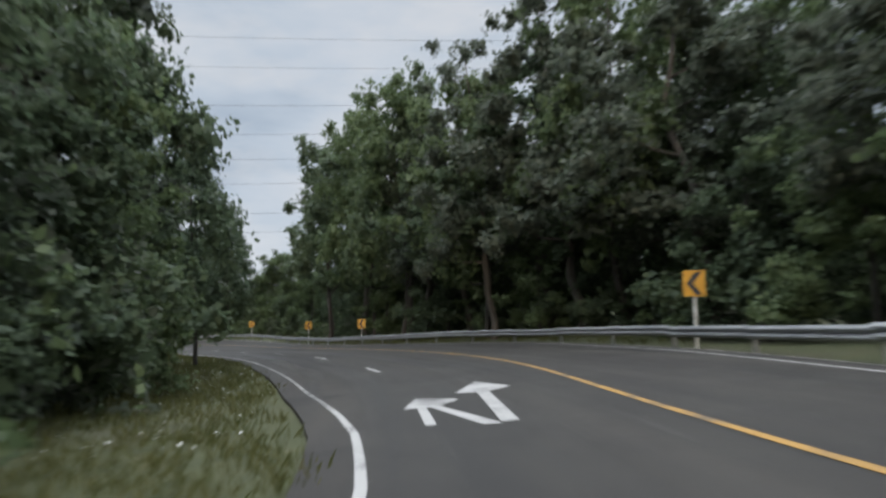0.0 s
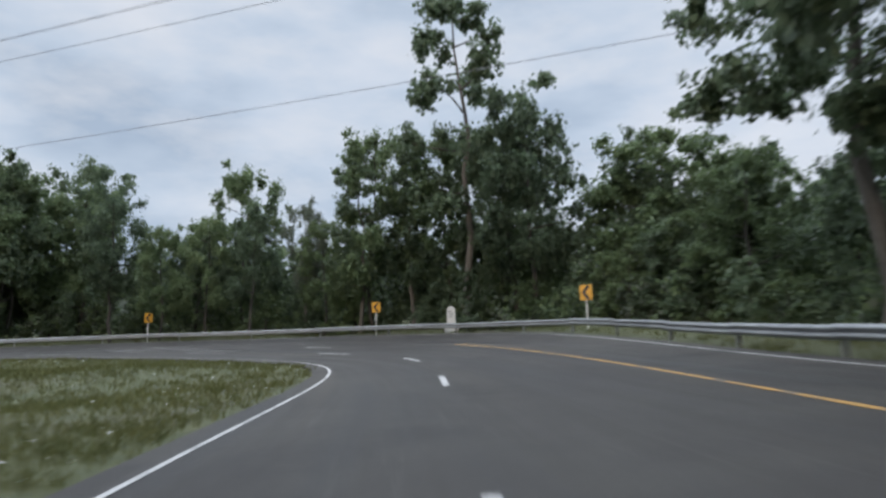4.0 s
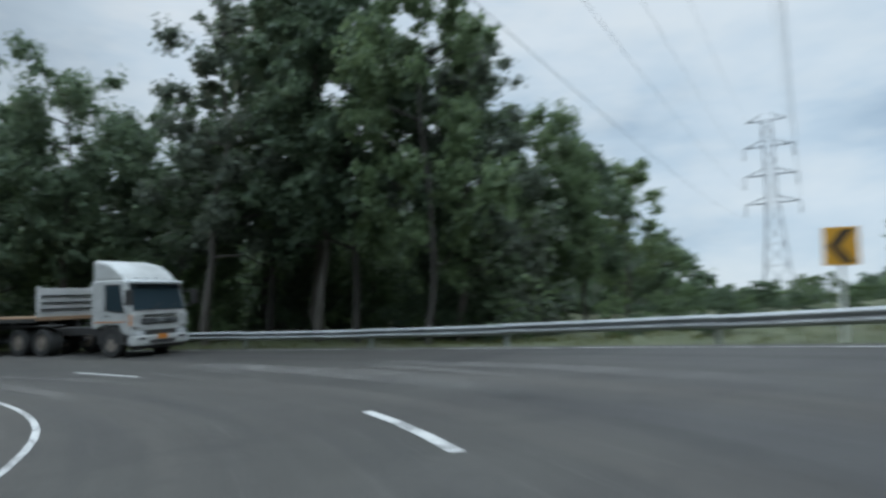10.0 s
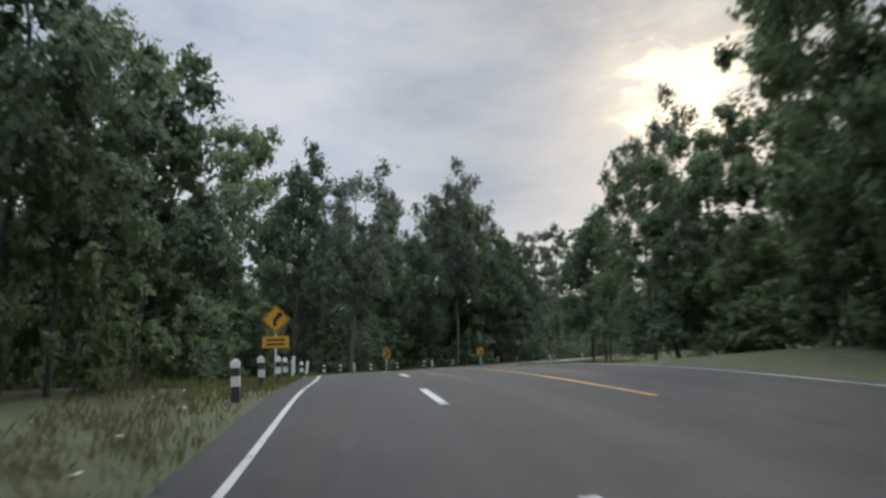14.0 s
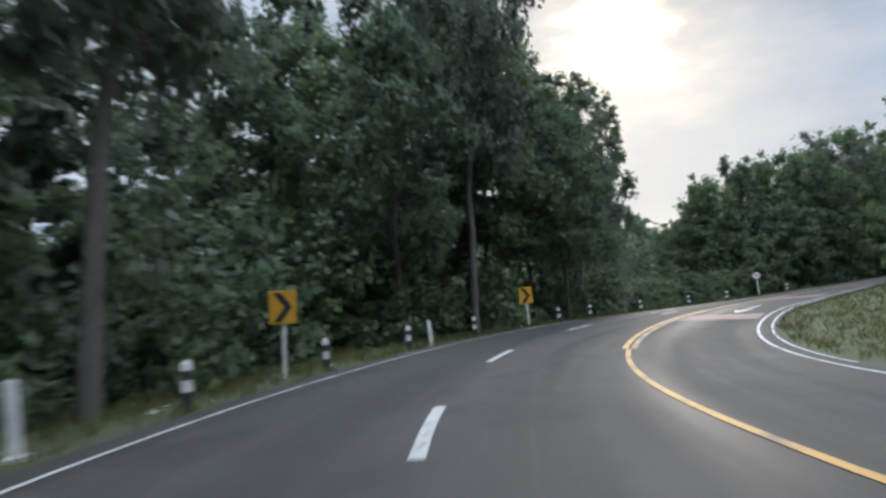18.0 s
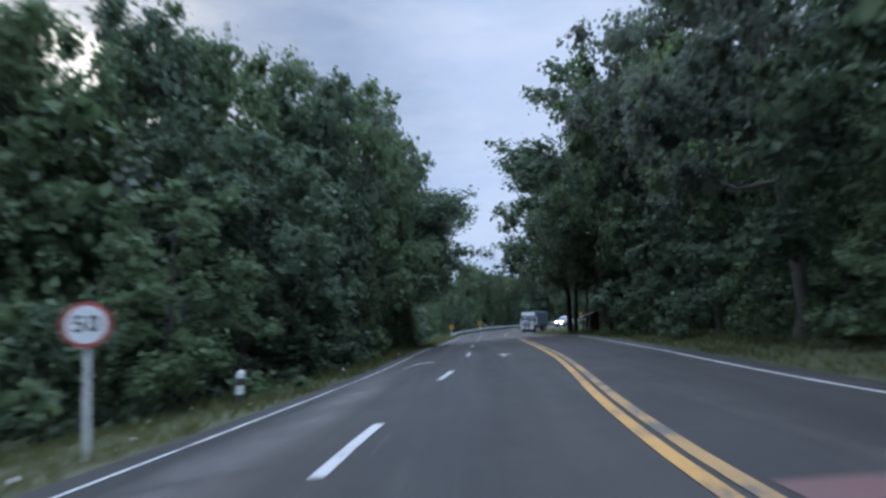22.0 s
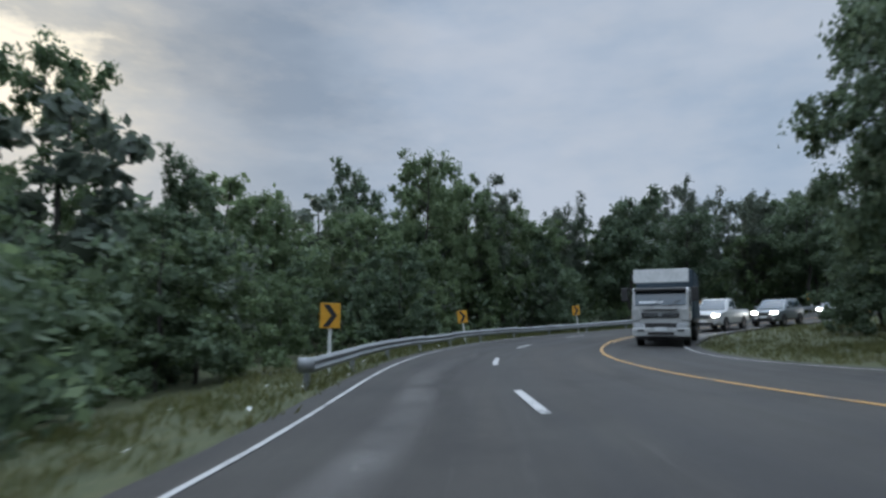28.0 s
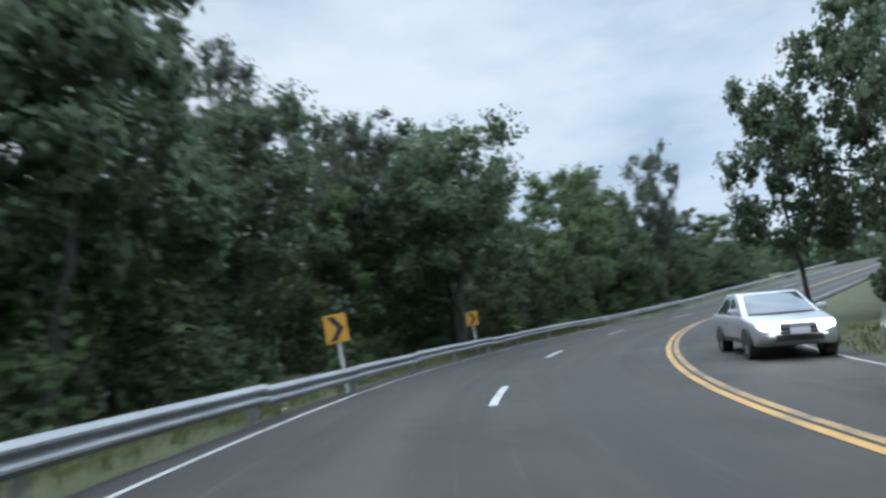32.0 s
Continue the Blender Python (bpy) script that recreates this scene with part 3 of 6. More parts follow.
def chevron_sign(m, arrow, height=1.75, size=1.0, label="amber chevron sign with a black arrow on a white post"):
    sign = tagged(new("chevron_sign"), label, "road sign", "chevron signs along the bend")
    sign.matrix_basis = m
    part("post", rod(bmesh.new(), (0, 0.05, -0.4), (0, 0.05, height + 0.3 * size), 0.042, sides=12), POST_WHITE, sign, "white painted steel post")
    panel = part("panel", box(bmesh.new(), (0.60 * size, 0.022, 0.75 * size), (0, -0.01, height), 0.010), SIGN_AMBER, sign, "amber reflective panel")
    k = -1 if arrow == "left" else 1
    out = [(-0.21 * k, 0.33), (-0.03 * k, 0.33), (0.21 * k, 0.0), (-0.03 * k, -0.33), (-0.21 * k, -0.33), (0.03 * k, 0.0)]
    part("arrow", prism(bmesh.new(), [(x * size, z * size + height) for x, z in out], -0.026, -0.021), SIGN_BLACK, panel, "black chevron arrow")
    part("clamp", box(bmesh.new(), (0.16, 0.05, 0.05), (0, 0.03, height + 0.2 * size), 0.006), SIGN_BACK, sign)
    part("clamp", box(bmesh.new(), (0.16, 0.05, 0.05), (0, 0.03, height - 0.2 * size), 0.006), SIGN_BACK, sign)
    return sign


for s, l, h, way, lean in ((17.0, 9.0, 1.85, "left", 3), (50.6, 7.95, 1.65, "left", 0), (63.5, 8.5, 1.85, "left", 0), (82, 12.5, 1.85, "left", 0), (95, 12.2, 2.0, "left", 0), (107.7, 10.75, 1.95, "left", 0), (120.5, 11.1, 1.85, "left", 2),
                           (201, -5.8, 1.6, "right", 1), (216.8, -5.5, 1.5, "right", -3), (329.5, -3.6, 1.5, "right", 0), (345.8, -5.05, 1.38, "right", -7), (358.4, -5.4, 1.55, "right", -5),
                           (370.3, -3.95, 1.5, "right", -8), (384, -5.3, 1.5, "right", -5)):
    chevron_sign(face_back(s, l, lean=lean), way, h, 0.84 if s > 300 else 1.0)


def guide_post(m):
    post = tagged(new("guide_post"), "short black and white banded concrete guide post", "guide post", "guide posts beside the road")
    post.matrix_basis = m
    for z0, z1, mat, nm in ((-0.35, 0.30, POST_BLACK, "lower_band"), (0.30, 0.48, POST_WHITE, "white_band"), (0.48, 0.63, POST_BLACK, "black_band")):
        part(nm, box(bmesh.new(), (0.145, 0.145, z1 - z0), (0, 0, (z0 + z1) / 2)), mat, post)
    bm = box(bmesh.new(), (0.15, 0.15, 0.16), (0, 0, 0.71))
    top = [v for v in bm.verts if v.co.z > 0.7]
    bmesh.ops.bevel(bm, geom=[e for e in bm.edges if all(v in top for v in e.verts)], offset=0.04, segments=3, affect="EDGES")
    part("cap", bm, POST_WHITE, post, "white painted top")
    return post


leaning = random.Random(4)
first_post = guide_post(face_back(197, -5.2))
for s, l in ((158, -2.9), (161.5, -3.1), (165, -3.2), (168, -3.3), (172, -3.4), (177, -3.7), (183.2, -5.25), (189.1, -5.7), (192.4, -5.75), (202, -5.3), (206.9, -5.5), (212, -5.6), (219.5, -5.3), (228, -5.1), (233.5, -4.75), (239, -4.6), (250, -4.8), (222.5, -5.2)):
    copy_thing(first_post, face_back(s, l, lean=leaning.uniform(-3, 3)))


# ---- trees and undergrowth ----
def leaf_cloud(rng, centres, radii, count, size, flat=0.75, droop=0.25, twigs=16):
    """Folded leaves gathered on the twigs of clumps; returns (n, 4, 3)."""
    centres, radii = np.asarray(centres, float), np.asarray(radii, float)
    share = radii**2 / (radii**2).sum()
    pick = rng.choice(len(centres), count, p=share)
    ends = rng.normal(size=(len(centres), twigs, 3))
    ends /= np.linalg.norm(ends, axis=2)[..., None]
    reach = rng.uniform(0.45, 1.12, (len(centres), twigs)) ** 0.8
    twig = rng.integers(0, twigs, count)
    d = ends[pick, twig] + rng.normal(size=(count, 3)) * 0.20
    d /= np.linalg.norm(d, axis=1)[:, None]
    r = reach[pick, twig] * rng.uniform(0.55, 1.08, count)
    at = centres[pick] + d * (r * radii[pick])[:, None] * [1, 1, flat]
    n = d * 0.6 + rng.normal(size=(count, 3)) * 0.55 + [0, 0, 0.55]
    n /= np.linalg.norm(n, axis=1)[:, None]
    a = np.cross(n, rng.normal(size=(count, 3)))
    a[:, 2] -= droop
    a /= np.linalg.norm(a, axis=1)[:, None]
    b = np.cross(n, a)
    ln = size * rng.uniform(0.6, 1.35, count)[:, None]
    wd = ln * rng.uniform(0.26, 0.40, count)[:, None]
    return np.stack([at - a * ln * 0.5, at + b * wd - n * wd * 0.3, at + a * ln * 0.5, at - b * wd - n * wd * 0.3], 1)


def tube(points, radii, sides=7):
    """A tapered tube along points."""
    points, radii = np.asarray(points, float), np.asarray(radii, float)
    t = np.gradient(points, axis=0)
    t /= np.linalg.norm(t, axis=1)[:, None] + 1e-9
    side = np.cross(t, [0.31, 0.17, 0.93])
    side[np.linalg.norm(side, axis=1) < 0.05] = [1, 0, 0]
    side /= np.linalg.norm(side, axis=1)[:, None]
    other = np.cross(t, side)
    ang = np.linspace(0, 2 * np.pi, sides, endpoint=False)
    rings = points[:, None] + radii[:, None, None] * (np.cos(ang)[None, :, None] * side[:, None] + np.sin(ang)[None, :, None] * other[:, None])
    faces = [(i * sides + j, i * sides + (j + 1) % sides, (i + 1) * sides + (j + 1) % sides, (i + 1) * sides + j) for i in range(len(points) - 1) for j in range(sides)]
    return rings.reshape(-1, 3), faces


def tree_kind(name, label, seed, height, reach, first, clumps, leaves, size, shape, leaf, bark, thick):
    """One tree: trunk, limbs and a crown of loose leaves. first: where the crown begins, as a share of the height."""
    rng = np.random.default_rng(seed)
    tree = tagged(new(name), label, "tree")
    zs = np.linspace(-0.6, height * 0.93, 12)
    bend = np.cumsum(rng.normal(size=(12, 2)) * 0.011 * height, axis=0)
    stem = np.column_stack([bend - bend[1], zs])
    child("trunk", mesh_from("trunk", *tube(stem, thick * np.linspace(1.15, 0.16, 12) ** 1.1, 9), bark, True), tree)
    limbs, centres, radii = [], [], []
    for i in range(clumps):
        u = first + (1 - first) * (i + rng.uniform(0.1, 0.9)) / clumps
        root = np.array([np.interp(u * height * 0.9, zs, stem[:, k]) for k in range(3)])
        v = (u - first) / (1 - first)
        span = {"dome": math.sqrt(max(0.05, 1 - v**2 * 0.85)), "tall": 0.55 + 0.45 * math.sin(v * 3.0 + 0.3), "umbrella": 0.35 + 0.75 * v if v < 0.8 else 0.75, "wall": 1.0 - 0.35 * v}[shape]
        az = i * 2.399 + rng.uniform(-0.5, 0.5)
        far = reach * span * rng.uniform(0.45, 0.95)
        rise = {"dome": 0.30, "tall": 0.22, "umbrella": 0.28, "wall": 0.1}[shape] * far
        tip = root + [math.cos(az) * far, math.sin(az) * far, rise]
        mid = (root + tip) / 2 + rng.normal(size=3) * 0.06 * far + [0, 0, -0.04 * far]
        if shape != "wall" and i % 3 == 0:
            limbs.append(tube([root, mid, tip], thick * np.array([0.36, 0.22, 0.07]) * (1.1 - 0.5 * v), 5))
        rad = reach * rng.uniform(0.24, 0.40) * (1.05 - 0.3 * v)
        centres.append(tip)
        radii.append(rad)
        for _ in range(2):
            turn = rng.normal(size=3) * [0.9, 0.9, 0.5] * rad
            centres.append(tip * 0.8 + root * 0.2 + turn)
            radii.append(rad * rng.uniform(0.5, 0.8))
    centres.append(stem[-1])
    radii.append(reach * 0.27)
    for verts, faces in limbs:
        child("limb", mesh_from("limb", verts, faces, bark, True), tree)
    cloud = leaf_cloud(rng, centres, radii, leaves, size)
    core = leaf_cloud(rng, centres, np.array(radii) * 0.5, max(60, leaves // 6), size * 1.9)
    cloud = np.concatenate([cloud, core])
    cloud[..., 2] = np.maximum(cloud[..., 2], 0.05)
    child("crown", quads_mesh("crown", cloud, leaf), tree)
    return tree


KINDS = {
    "dome": [tree_kind("broadleaf_tree", "tall broadleaf forest tree with a rounded dark green crown", 11, 12, 4.6, 0.24, 24, 9600, 0.26, "dome", LEAF_DEEP, BARK, 0.17),
             tree_kind("broadleaf_tree", "broadleaf tree with a full mid green crown", 12, 12, 4.4, 0.22, 24, 9600, 0.25, "dome", LEAF_FRESH, BARK, 0.16)],
    "tall": [tree_kind("forest_tree", "slender tall forest tree with an open layered crown", 21, 18, 4.2, 0.26, 20, 9200, 0.27, "tall", LEAF_DEEP, PALE_BARK, 0.21),
             tree_kind("forest_tree", "tall forest tree with a ragged olive green crown", 22, 18, 4.6, 0.24, 20, 9200, 0.27, "tall", LEAF_OLIVE, PALE_BARK, 0.22)],
    "umbrella": [tree_kind("spreading_tree", "spreading tree with a flat feathery crown and pale limbs", 31, 13, 6.0, 0.40, 18, 9800, 0.26, "umbrella", LEAF_OLIVE, PALE_BARK, 0.20),
                 tree_kind("spreading_tree", "spreading roadside tree with overhanging limbs", 32, 13, 6.2, 0.36, 19, 9800, 0.26, "umbrella", LEAF_DEEP, BARK, 0.20)],
    "leafy": [tree_kind("vine_covered_tree", "roadside tree wrapped in small climbing leaves", 43, 8, 3.2, 0.05, 22, 8000, 0.19, "wall", LEAF_DEEP, BARK, 0.12),
              tree_kind("vine_covered_tree", "roadside tree draped with bright small vine leaves", 44, 8, 3.3, 0.05, 22, 8000, 0.19, "wall", LEAF_FRESH, BARK, 0.12)],
    "overhang": [tree_kind("overhanging_tree", "leaning roadside tree with fine leaves hanging over the road", 33, 13, 6.2, 0.50, 36, 16000, 0.23, "umbrella", LEAF_DEEP, BARK, 0.18),
                 tree_kind("overhanging_tree", "roadside tree with a wide fine-leaved crown over the road", 34, 13, 6.0, 0.48, 36, 16000, 0.23, "umbrella", LEAF_OLIVE, BARK, 0.18)],
    "wall": [tree_kind("vine_covered_tree", "tree overgrown with climbing vines down to the ground", 41, 8, 3.4, 0.06, 20, 6600, 0.24, "wall", LEAF_DEEP, BARK, 0.13),
             tree_kind("vine_covered_tree", "bushy tree covered with bright climbing leaves", 42, 8, 3.5, 0.05, 20, 6600, 0.24, "wall", LEAF_FRESH, BARK, 0.13)],
    "shrub": [tree_kind("shrub", "leafy green roadside shrub", 51, 2.4, 1.5, 0.05, 9, 1300, 0.17, "wall", LEAF_FRESH, BARK, 0.04),
              tree_kind("shrub", "dark leafy undergrowth shrub", 52, 2.4, 1.6, 0.05, 9, 1300, 0.175, "wall", LEAF_DEEP, BARK, 0.04)],
    "far": [tree_kind("distant_tree", "distant forest tree with a dense green crown", 61, 10, 4.8, 0.06, 18, 1500, 0.62, "wall", LEAF_DEEP, BARK, 0.22),
            tree_kind("distant_tree", "distant forest tree with a soft olive crown", 62, 10.5, 4.4, 0.06, 18, 1500, 0.62, "wall", LEAF_OLIVE, BARK, 0.22),
            tree_kind("distant_tree", "distant forest tree with a fresh green crown", 63, 11, 4.6, 0.08, 18, 1500, 0.62, "wall", LEAF_FRESH, BARK, 0.22)],
}
planter = random.Random(5)
JOINED = {}


def in_clearing(x, y):
    """The strip kept open under the power line."""
    dx, dy = x - LINE_BY.x, y - LINE_BY.y
    ahead, right = dx * LINE_WAY.x + dy * LINE_WAY.y, dx * LINE_WAY.y - dy * LINE_WAY.x
    return 20 < ahead < 200 and -10 - 0.07 * ahead < right < 4 + 0.02 * ahead


LINE_BY, LINE_WAY = Vector((-53.3, 78.0, 0)), Vector((-0.9856, -0.1691, 0))
used = set()
PLANTED = []


def plant(kind, x, y, scale=1.0, which=None, turn=None, stretch=1.0, group=""):
    i = planter.randrange(len(KINDS[kind])) if which is None else which
    a = planter.uniform(0, 6.283) if turn is None else turn
    z = terrain_z(x, y) - 0.03
    m = Matrix.Translation((x, y, z)) @ Matrix.Rotation(a, 4, "Z") @ Matrix.Diagonal((scale, scale, scale * stretch, 1))
    source = KINDS[kind][i]
    if kind == "far" and sum(1 for q in PLANTED if q[2] == "far") >= 230:
        JOINED.setdefault(i, []).append(np.array(m))
        return None
    PLANTED.append((x, y, kind))
    if (kind, i) not in used:
        used.add((kind, i))
        source.matrix_basis = m
        return source
    return copy_thing(source, m)


def row(kinds, s0, s1, step, l, spread=1.0, scale=(0.85, 1.2), clear=2.0):
    """Plant along the road, l metres from the line, keeping clear of the paving."""
    s = s0
    while s < s1:
        p = surface(s + planter.uniform(-0.4, 0.4) * step, l + planter.uniform(-spread, spread))[0]
        kind = planter.choice(kinds)
        k = planter.uniform(*scale)
        open_ground = l > 0 and 278 < s < 298 and l < 13.5
        if ground_at(p[None, :2])[1][0] > clear and not open_ground and not in_clearing(p[0], p[1]):
            plant(kind, p[0], p[1], k)
        s += step * planter.uniform(0.8, 1.2)


# undergrowth and filling trees: first stretch
row(["leafy"], 26, 48, 3.2, -9.8, 0.4, (0.75, 1.1), 3.5)
row(["leafy"], -30, 26, 4.0, -8.0, 0.5, (0.9, 1.25), 4.2)
row(["dome", "tall"], -30, 34, 6, -13, 1.5, (0.9, 1.2), 5)
row(["shrub"], 26, 46, 3.0, -10.5, 1.0, (0.6, 1.1), 3)
row(["wall"], 30, 56, 5.0, -14, 1.5, (0.7, 1.0), 5)
row(["wall", "shrub"], -30, 62, 3.6, 13.2, 1.0, (0.8, 1.2), 3.0)
row(["dome"], -30, 62, 6.0, 17.5, 1.5, (0.95, 1.2), 4)
# outside the hairpin
row(["wall", "shrub"], 64, 138, 3.4, 17.0, 1.2, (0.6, 0.95), 3.5)
row(["dome"], 64, 138, 3.6, 21.5, 1.5, (0.6, 0.8), 4)
row(["wall", "shrub", "wall"], 80, 140, 2.2, 15.9, 0.7, (0.5, 0.8), 3.2)
row(["shrub", "wall"], 138, 172, 3.0, 12.5, 0.8, (0.6, 1.0), 3.0)
row(["dome"], 138, 172, 5.0, 17, 1.5, (0.65, 0.85), 4)
# left side after the hairpin
row(["wall", "shrub"], 152, 190, 3.4, -8.5, 0.8, (0.6, 0.95), 3.0)
row(["shrub"], 186, 250, 2.4, -9.0, 0.8, (0.7, 1.2), 2.6)
row(["dome", "wall"], 156, 218, 6.0, -14.5, 1.5, (0.6, 0.8), 5)
# both sides up to the third bend
row(["leafy", "leafy", "shrub"], 236, 278, 3.2, 9.4, 0.6, (0.75, 1.15), 3.0)
row(["shrub"], 236, 278, 2.6, 8.0, 0.4, (0.4, 0.8), 1.8)
row(["dome"], 236, 300, 5.0, 16.0, 1.5, (0.8, 1.0), 5)
row(["leafy"], 252, 312, 3.3, -7.6, 0.6, (0.8, 1.1), 3.4)
row(["shrub"], 257, 322, 2.4, -5.8, 0.5, (0.5, 0.9), 1.8)
row(["wall"], 312, 328, 3.5, -9.5, 0.8, (0.45, 0.6), 3.0)
# behind the left rail
row(["wall", "shrub"], 326, 440, 3.0, -8.6, 0.8, (0.5, 0.75), 2.4)
row(["wall", "dome"], 326, 440, 4.5, -12.5, 1.5, (0.5, 0.7), 4)
# right of the last bend
row(["wall", "shrub"], 352, 440, 3.6, 12.5, 1.5, (0.7, 1.0), 3.5)
row(["dome"], 340, 440, 6.0, 18.0, 1.5, (0.8, 1.1), 5)


# deeper forest that closes the view
for l, s0, s1 in ((22, -30, 60), (28, -30, 56), (26, 64, 138), (32, 66, 138), (21.5, 135, 172), (27, 135, 172), (-26, 150, 190), (21, 236, 300), (27, 236, 300),
                  (-12.5, 256, 320), (-17.5, 256, 324), (-17, 328, 442), (-22.5, 328, 440), (18, 350, 440), (24, 340, 440), (-19, -30, 50), (-25, -30, 44)):
    row(["far"], s0, s1, 6.2, l, 1.6, (0.72, 1.0), 5)


def thicket(bands):
    """Undergrowth that closes the forest edge: loose leaves in clumps along bands of the verge."""
    rng = np.random.default_rng(77)
    centres, radii = [], []
    for s0, s1, l, low, high in bands:
        s = s0
        while s < s1:
            p = surface(s, l + rng.uniform(-1.0, 1.0))[0]
            tall = rng.uniform(low, high)
            ok = ground_at(p[None, :2])[1][0] > 2.6 and not in_clearing(p[0], p[1]) and not (l > 0 and 276 < s < 300 and l < 13)
            if ok:
                z0 = terrain_z(p[0], p[1])
                z = 0.5
                while z < tall:
                    r = rng.uniform(0.9, 1.35) * (1 - 0.25 * z / tall)
                    centres.append((p[0] + rng.normal() * 0.5, p[1] + rng.normal() * 0.5, z0 + z))
                    radii.append(r)
                    z += r * 1.15
            # keep the spacing even where the line bends
            q = surface(s + 1, l)[0] - surface(s, l)[0]
            s += 1.5 / max(0.35, math.hypot(q[0], q[1]))
    leaves = leaf_cloud(rng, centres, radii, len(centres) * 84, 0.31, 1.0)
    me = quads_mesh("undergrowth", leaves, LEAF_DEEP)
    me.materials.append(LEAF_FRESH)
    me.materials.append(LEAF_OLIVE)
    place = leaves.mean(1)
    me.polygons.foreach_set("material_index", ((np.sin(place[:, 0] * 0.5) + np.cos(place[:, 1] * 0.43) + rng.normal(size=len(place)) * 0.5) * 1.1 + 1.0).clip(0, 2).astype(np.int32))
    tagged(new("undergrowth", me), "dense tangled green undergrowth along the forest edge", "undergrowth", kind="stuff")


BANDS_BEFORE = [(-30, 24, -9.5, 4, 7), (22, 54, -12.5, 4, 6.5), (-30, 64, 15.0, 5, 9), (-30, 62, 18.5, 6, 10), (62, 140, 15.8, 1.2, 3.2), (62, 140, 18.5, 3.5, 6.5), (62, 140, 22.5, 6, 9), (138, 174, 14.5, 4, 7), (138, 174, 18.5, 6, 9), (150, 198, -9.5, 2, 4.5), (196, 230, -8.6, 3, 5.2), (186, 262, -20, 4.5, 6.5), (192, 262, -25, 5, 7)]
BANDS_AFTER = [(296, 326, -6.8, 1.8, 3.8), (24, 52, -9.6, 3, 5.5), (8, 24, -7.6, 3, 6), (150, 222, -12.5, 3.5, 6), (150, 220, -16.5, 4.5, 7.5), (224, 252, -10, 1.8, 3.2), (252, 322, -9.0, 4.5, 7.5), (252, 322, -12, 6, 9), (322, 440, -10.5, 3, 5), (322, 440, -14, 4.5, 6.5), (236, 300, 13.0, 4, 7), (236, 304, 16.5, 6, 9), (350, 440, 14.5, 3, 5)]
thicket(BANDS_BEFORE + BANDS_AFTER)


# low growth under the power line
for a in range(22, 108, 4):
    for b in (-9.5, -6, -2.5, 1, 3.5):
        spot = LINE_BY + LINE_WAY * (a + planter.uniform(-1.5, 1.5)) + Vector((LINE_WAY.y, -LINE_WAY.x, 0)) * (b + planter.uniform(-1.2, 1.2))
        if ground_at(np.array([[spot.x, spot.y]]))[1][0] > 4:
            plant("shrub", spot.x, spot.y, planter.uniform(0.4, 0.75))


def stand(kind, places):
    """Trees of one kind at x, y with a height and a crown radius."""
    own, least = {"dome": ((12.6, 5.3), 0.27), "tall": ((18.4, 5.0), 0.2), "umbrella": ((13.6, 6.9), 0.34), "overhang": ((13.6, 6.9), 0.34), "wall": ((8.6, 4.1), 0.3)}[kind]
    for x, y, height, radius in places:
        k = max(radius, height * least) / own[1]
        plant(kind, x, y, k, stretch=height / own[0] / k)


def stand_along(kind, places):
    """The same, by distance along the road and offset from its line."""
    stand(kind, [(*surface(s, l)[0][:2], height, radius) for s, l, height, radius in places])


stand_along("tall", [(52, -8.2, 12, 3.2), (52.4, -7.4, 11, 2.8), (43, -9.5, 15, 3.8), (36, -10, 16, 4.2)])
stand_along("dome", [(294, 9.4, 16.5, 5.4), (301, 10.0, 18.0, 7.8), (29, -8.6, 17, 5.4), (207, -12.5, 13.5, 4.4), (213, -13, 14.0, 4.4), (201, -13.5, 11.0, 4.0), (33, -13, 15, 4.6), (22, -10.5, 13, 4.4)])
stand_along("overhang", [(291, -6.3, 14.0, 8.4), (297, -6.6, 10.5, 7.8), (283, -7.0, 12, 7.4), (299, 12.8, 12, 8.0), (289, 12.5, 12.5, 8.8), (280, 9.2, 13, 7.6), (38, -10.6, 10.5, 3.4)])
stand_along("tall", [(225, -10.5, 16, 3.2), (231, -11.0, 16, 3.2), (221, -9.5, 15, 3.2)])
stand_along("umbrella", [(197, -6.9, 17.5, 6.0), (275, -8, 13, 6.8), (276, 10.2, 14, 7.4), (287, 13.0, 16, 9.0), (281, 12.0, 16, 8.0), (268, 10.5, 14, 7.4)])
stand("tall", [(-36.4, 93.0, 24.5, 5.6), (-32.2, -52.5, 19, 3.6), (-32.4, -47.5, 18, 3.4)])
stand("dome", [(-33.5, 95.5, 15, 5.0), (-40.0, 96.5, 15, 4.6)])

# trees by stretch: x, y, height, crown radius
# right of the first stretch
stand("dome", [(-6.5, 59.1, 21.0, 5.6), (-3.4, 52.4, 21.0, 5.3), (-12.2, 69.1, 21.0, 5.3), (-14.3, 37.2, 13.2, 2.5), (-2.8, 52.3, 21.0, 5.9), (2.5, 40.3, 16.4, 5.1), (8.6, 31.2, 20.2, 5.6)])
stand("tall", [(-8.0, 63.8, 18.1, 6.4), (-13.0, 74.4, 21.0, 5.5), (-1.5, 51.8, 15.9, 6.1), (2.9, 38.8, 17.5, 3.8), (7.1, 33.8, 18.2, 4.9), (10.3, 25.0, 15.4, 5.3), (11.8, 16.2, 11.5, 3.5), (6.3, 38.4, 15.5, 6.2), (1.7, 46.6, 12.3, 5.0)])
# tall tree at the head of the hairpin
stand("dome", [(-24.7, 92.3, 11.3, 3.5), (-21.4, 89.7, 8.6, 2.9), (-17.3, 84.7, 8.2, 3.3), (-30.5, 91.6, 15.9, 4.6), (-21.8, 90.3, 10.7, 5.0)])
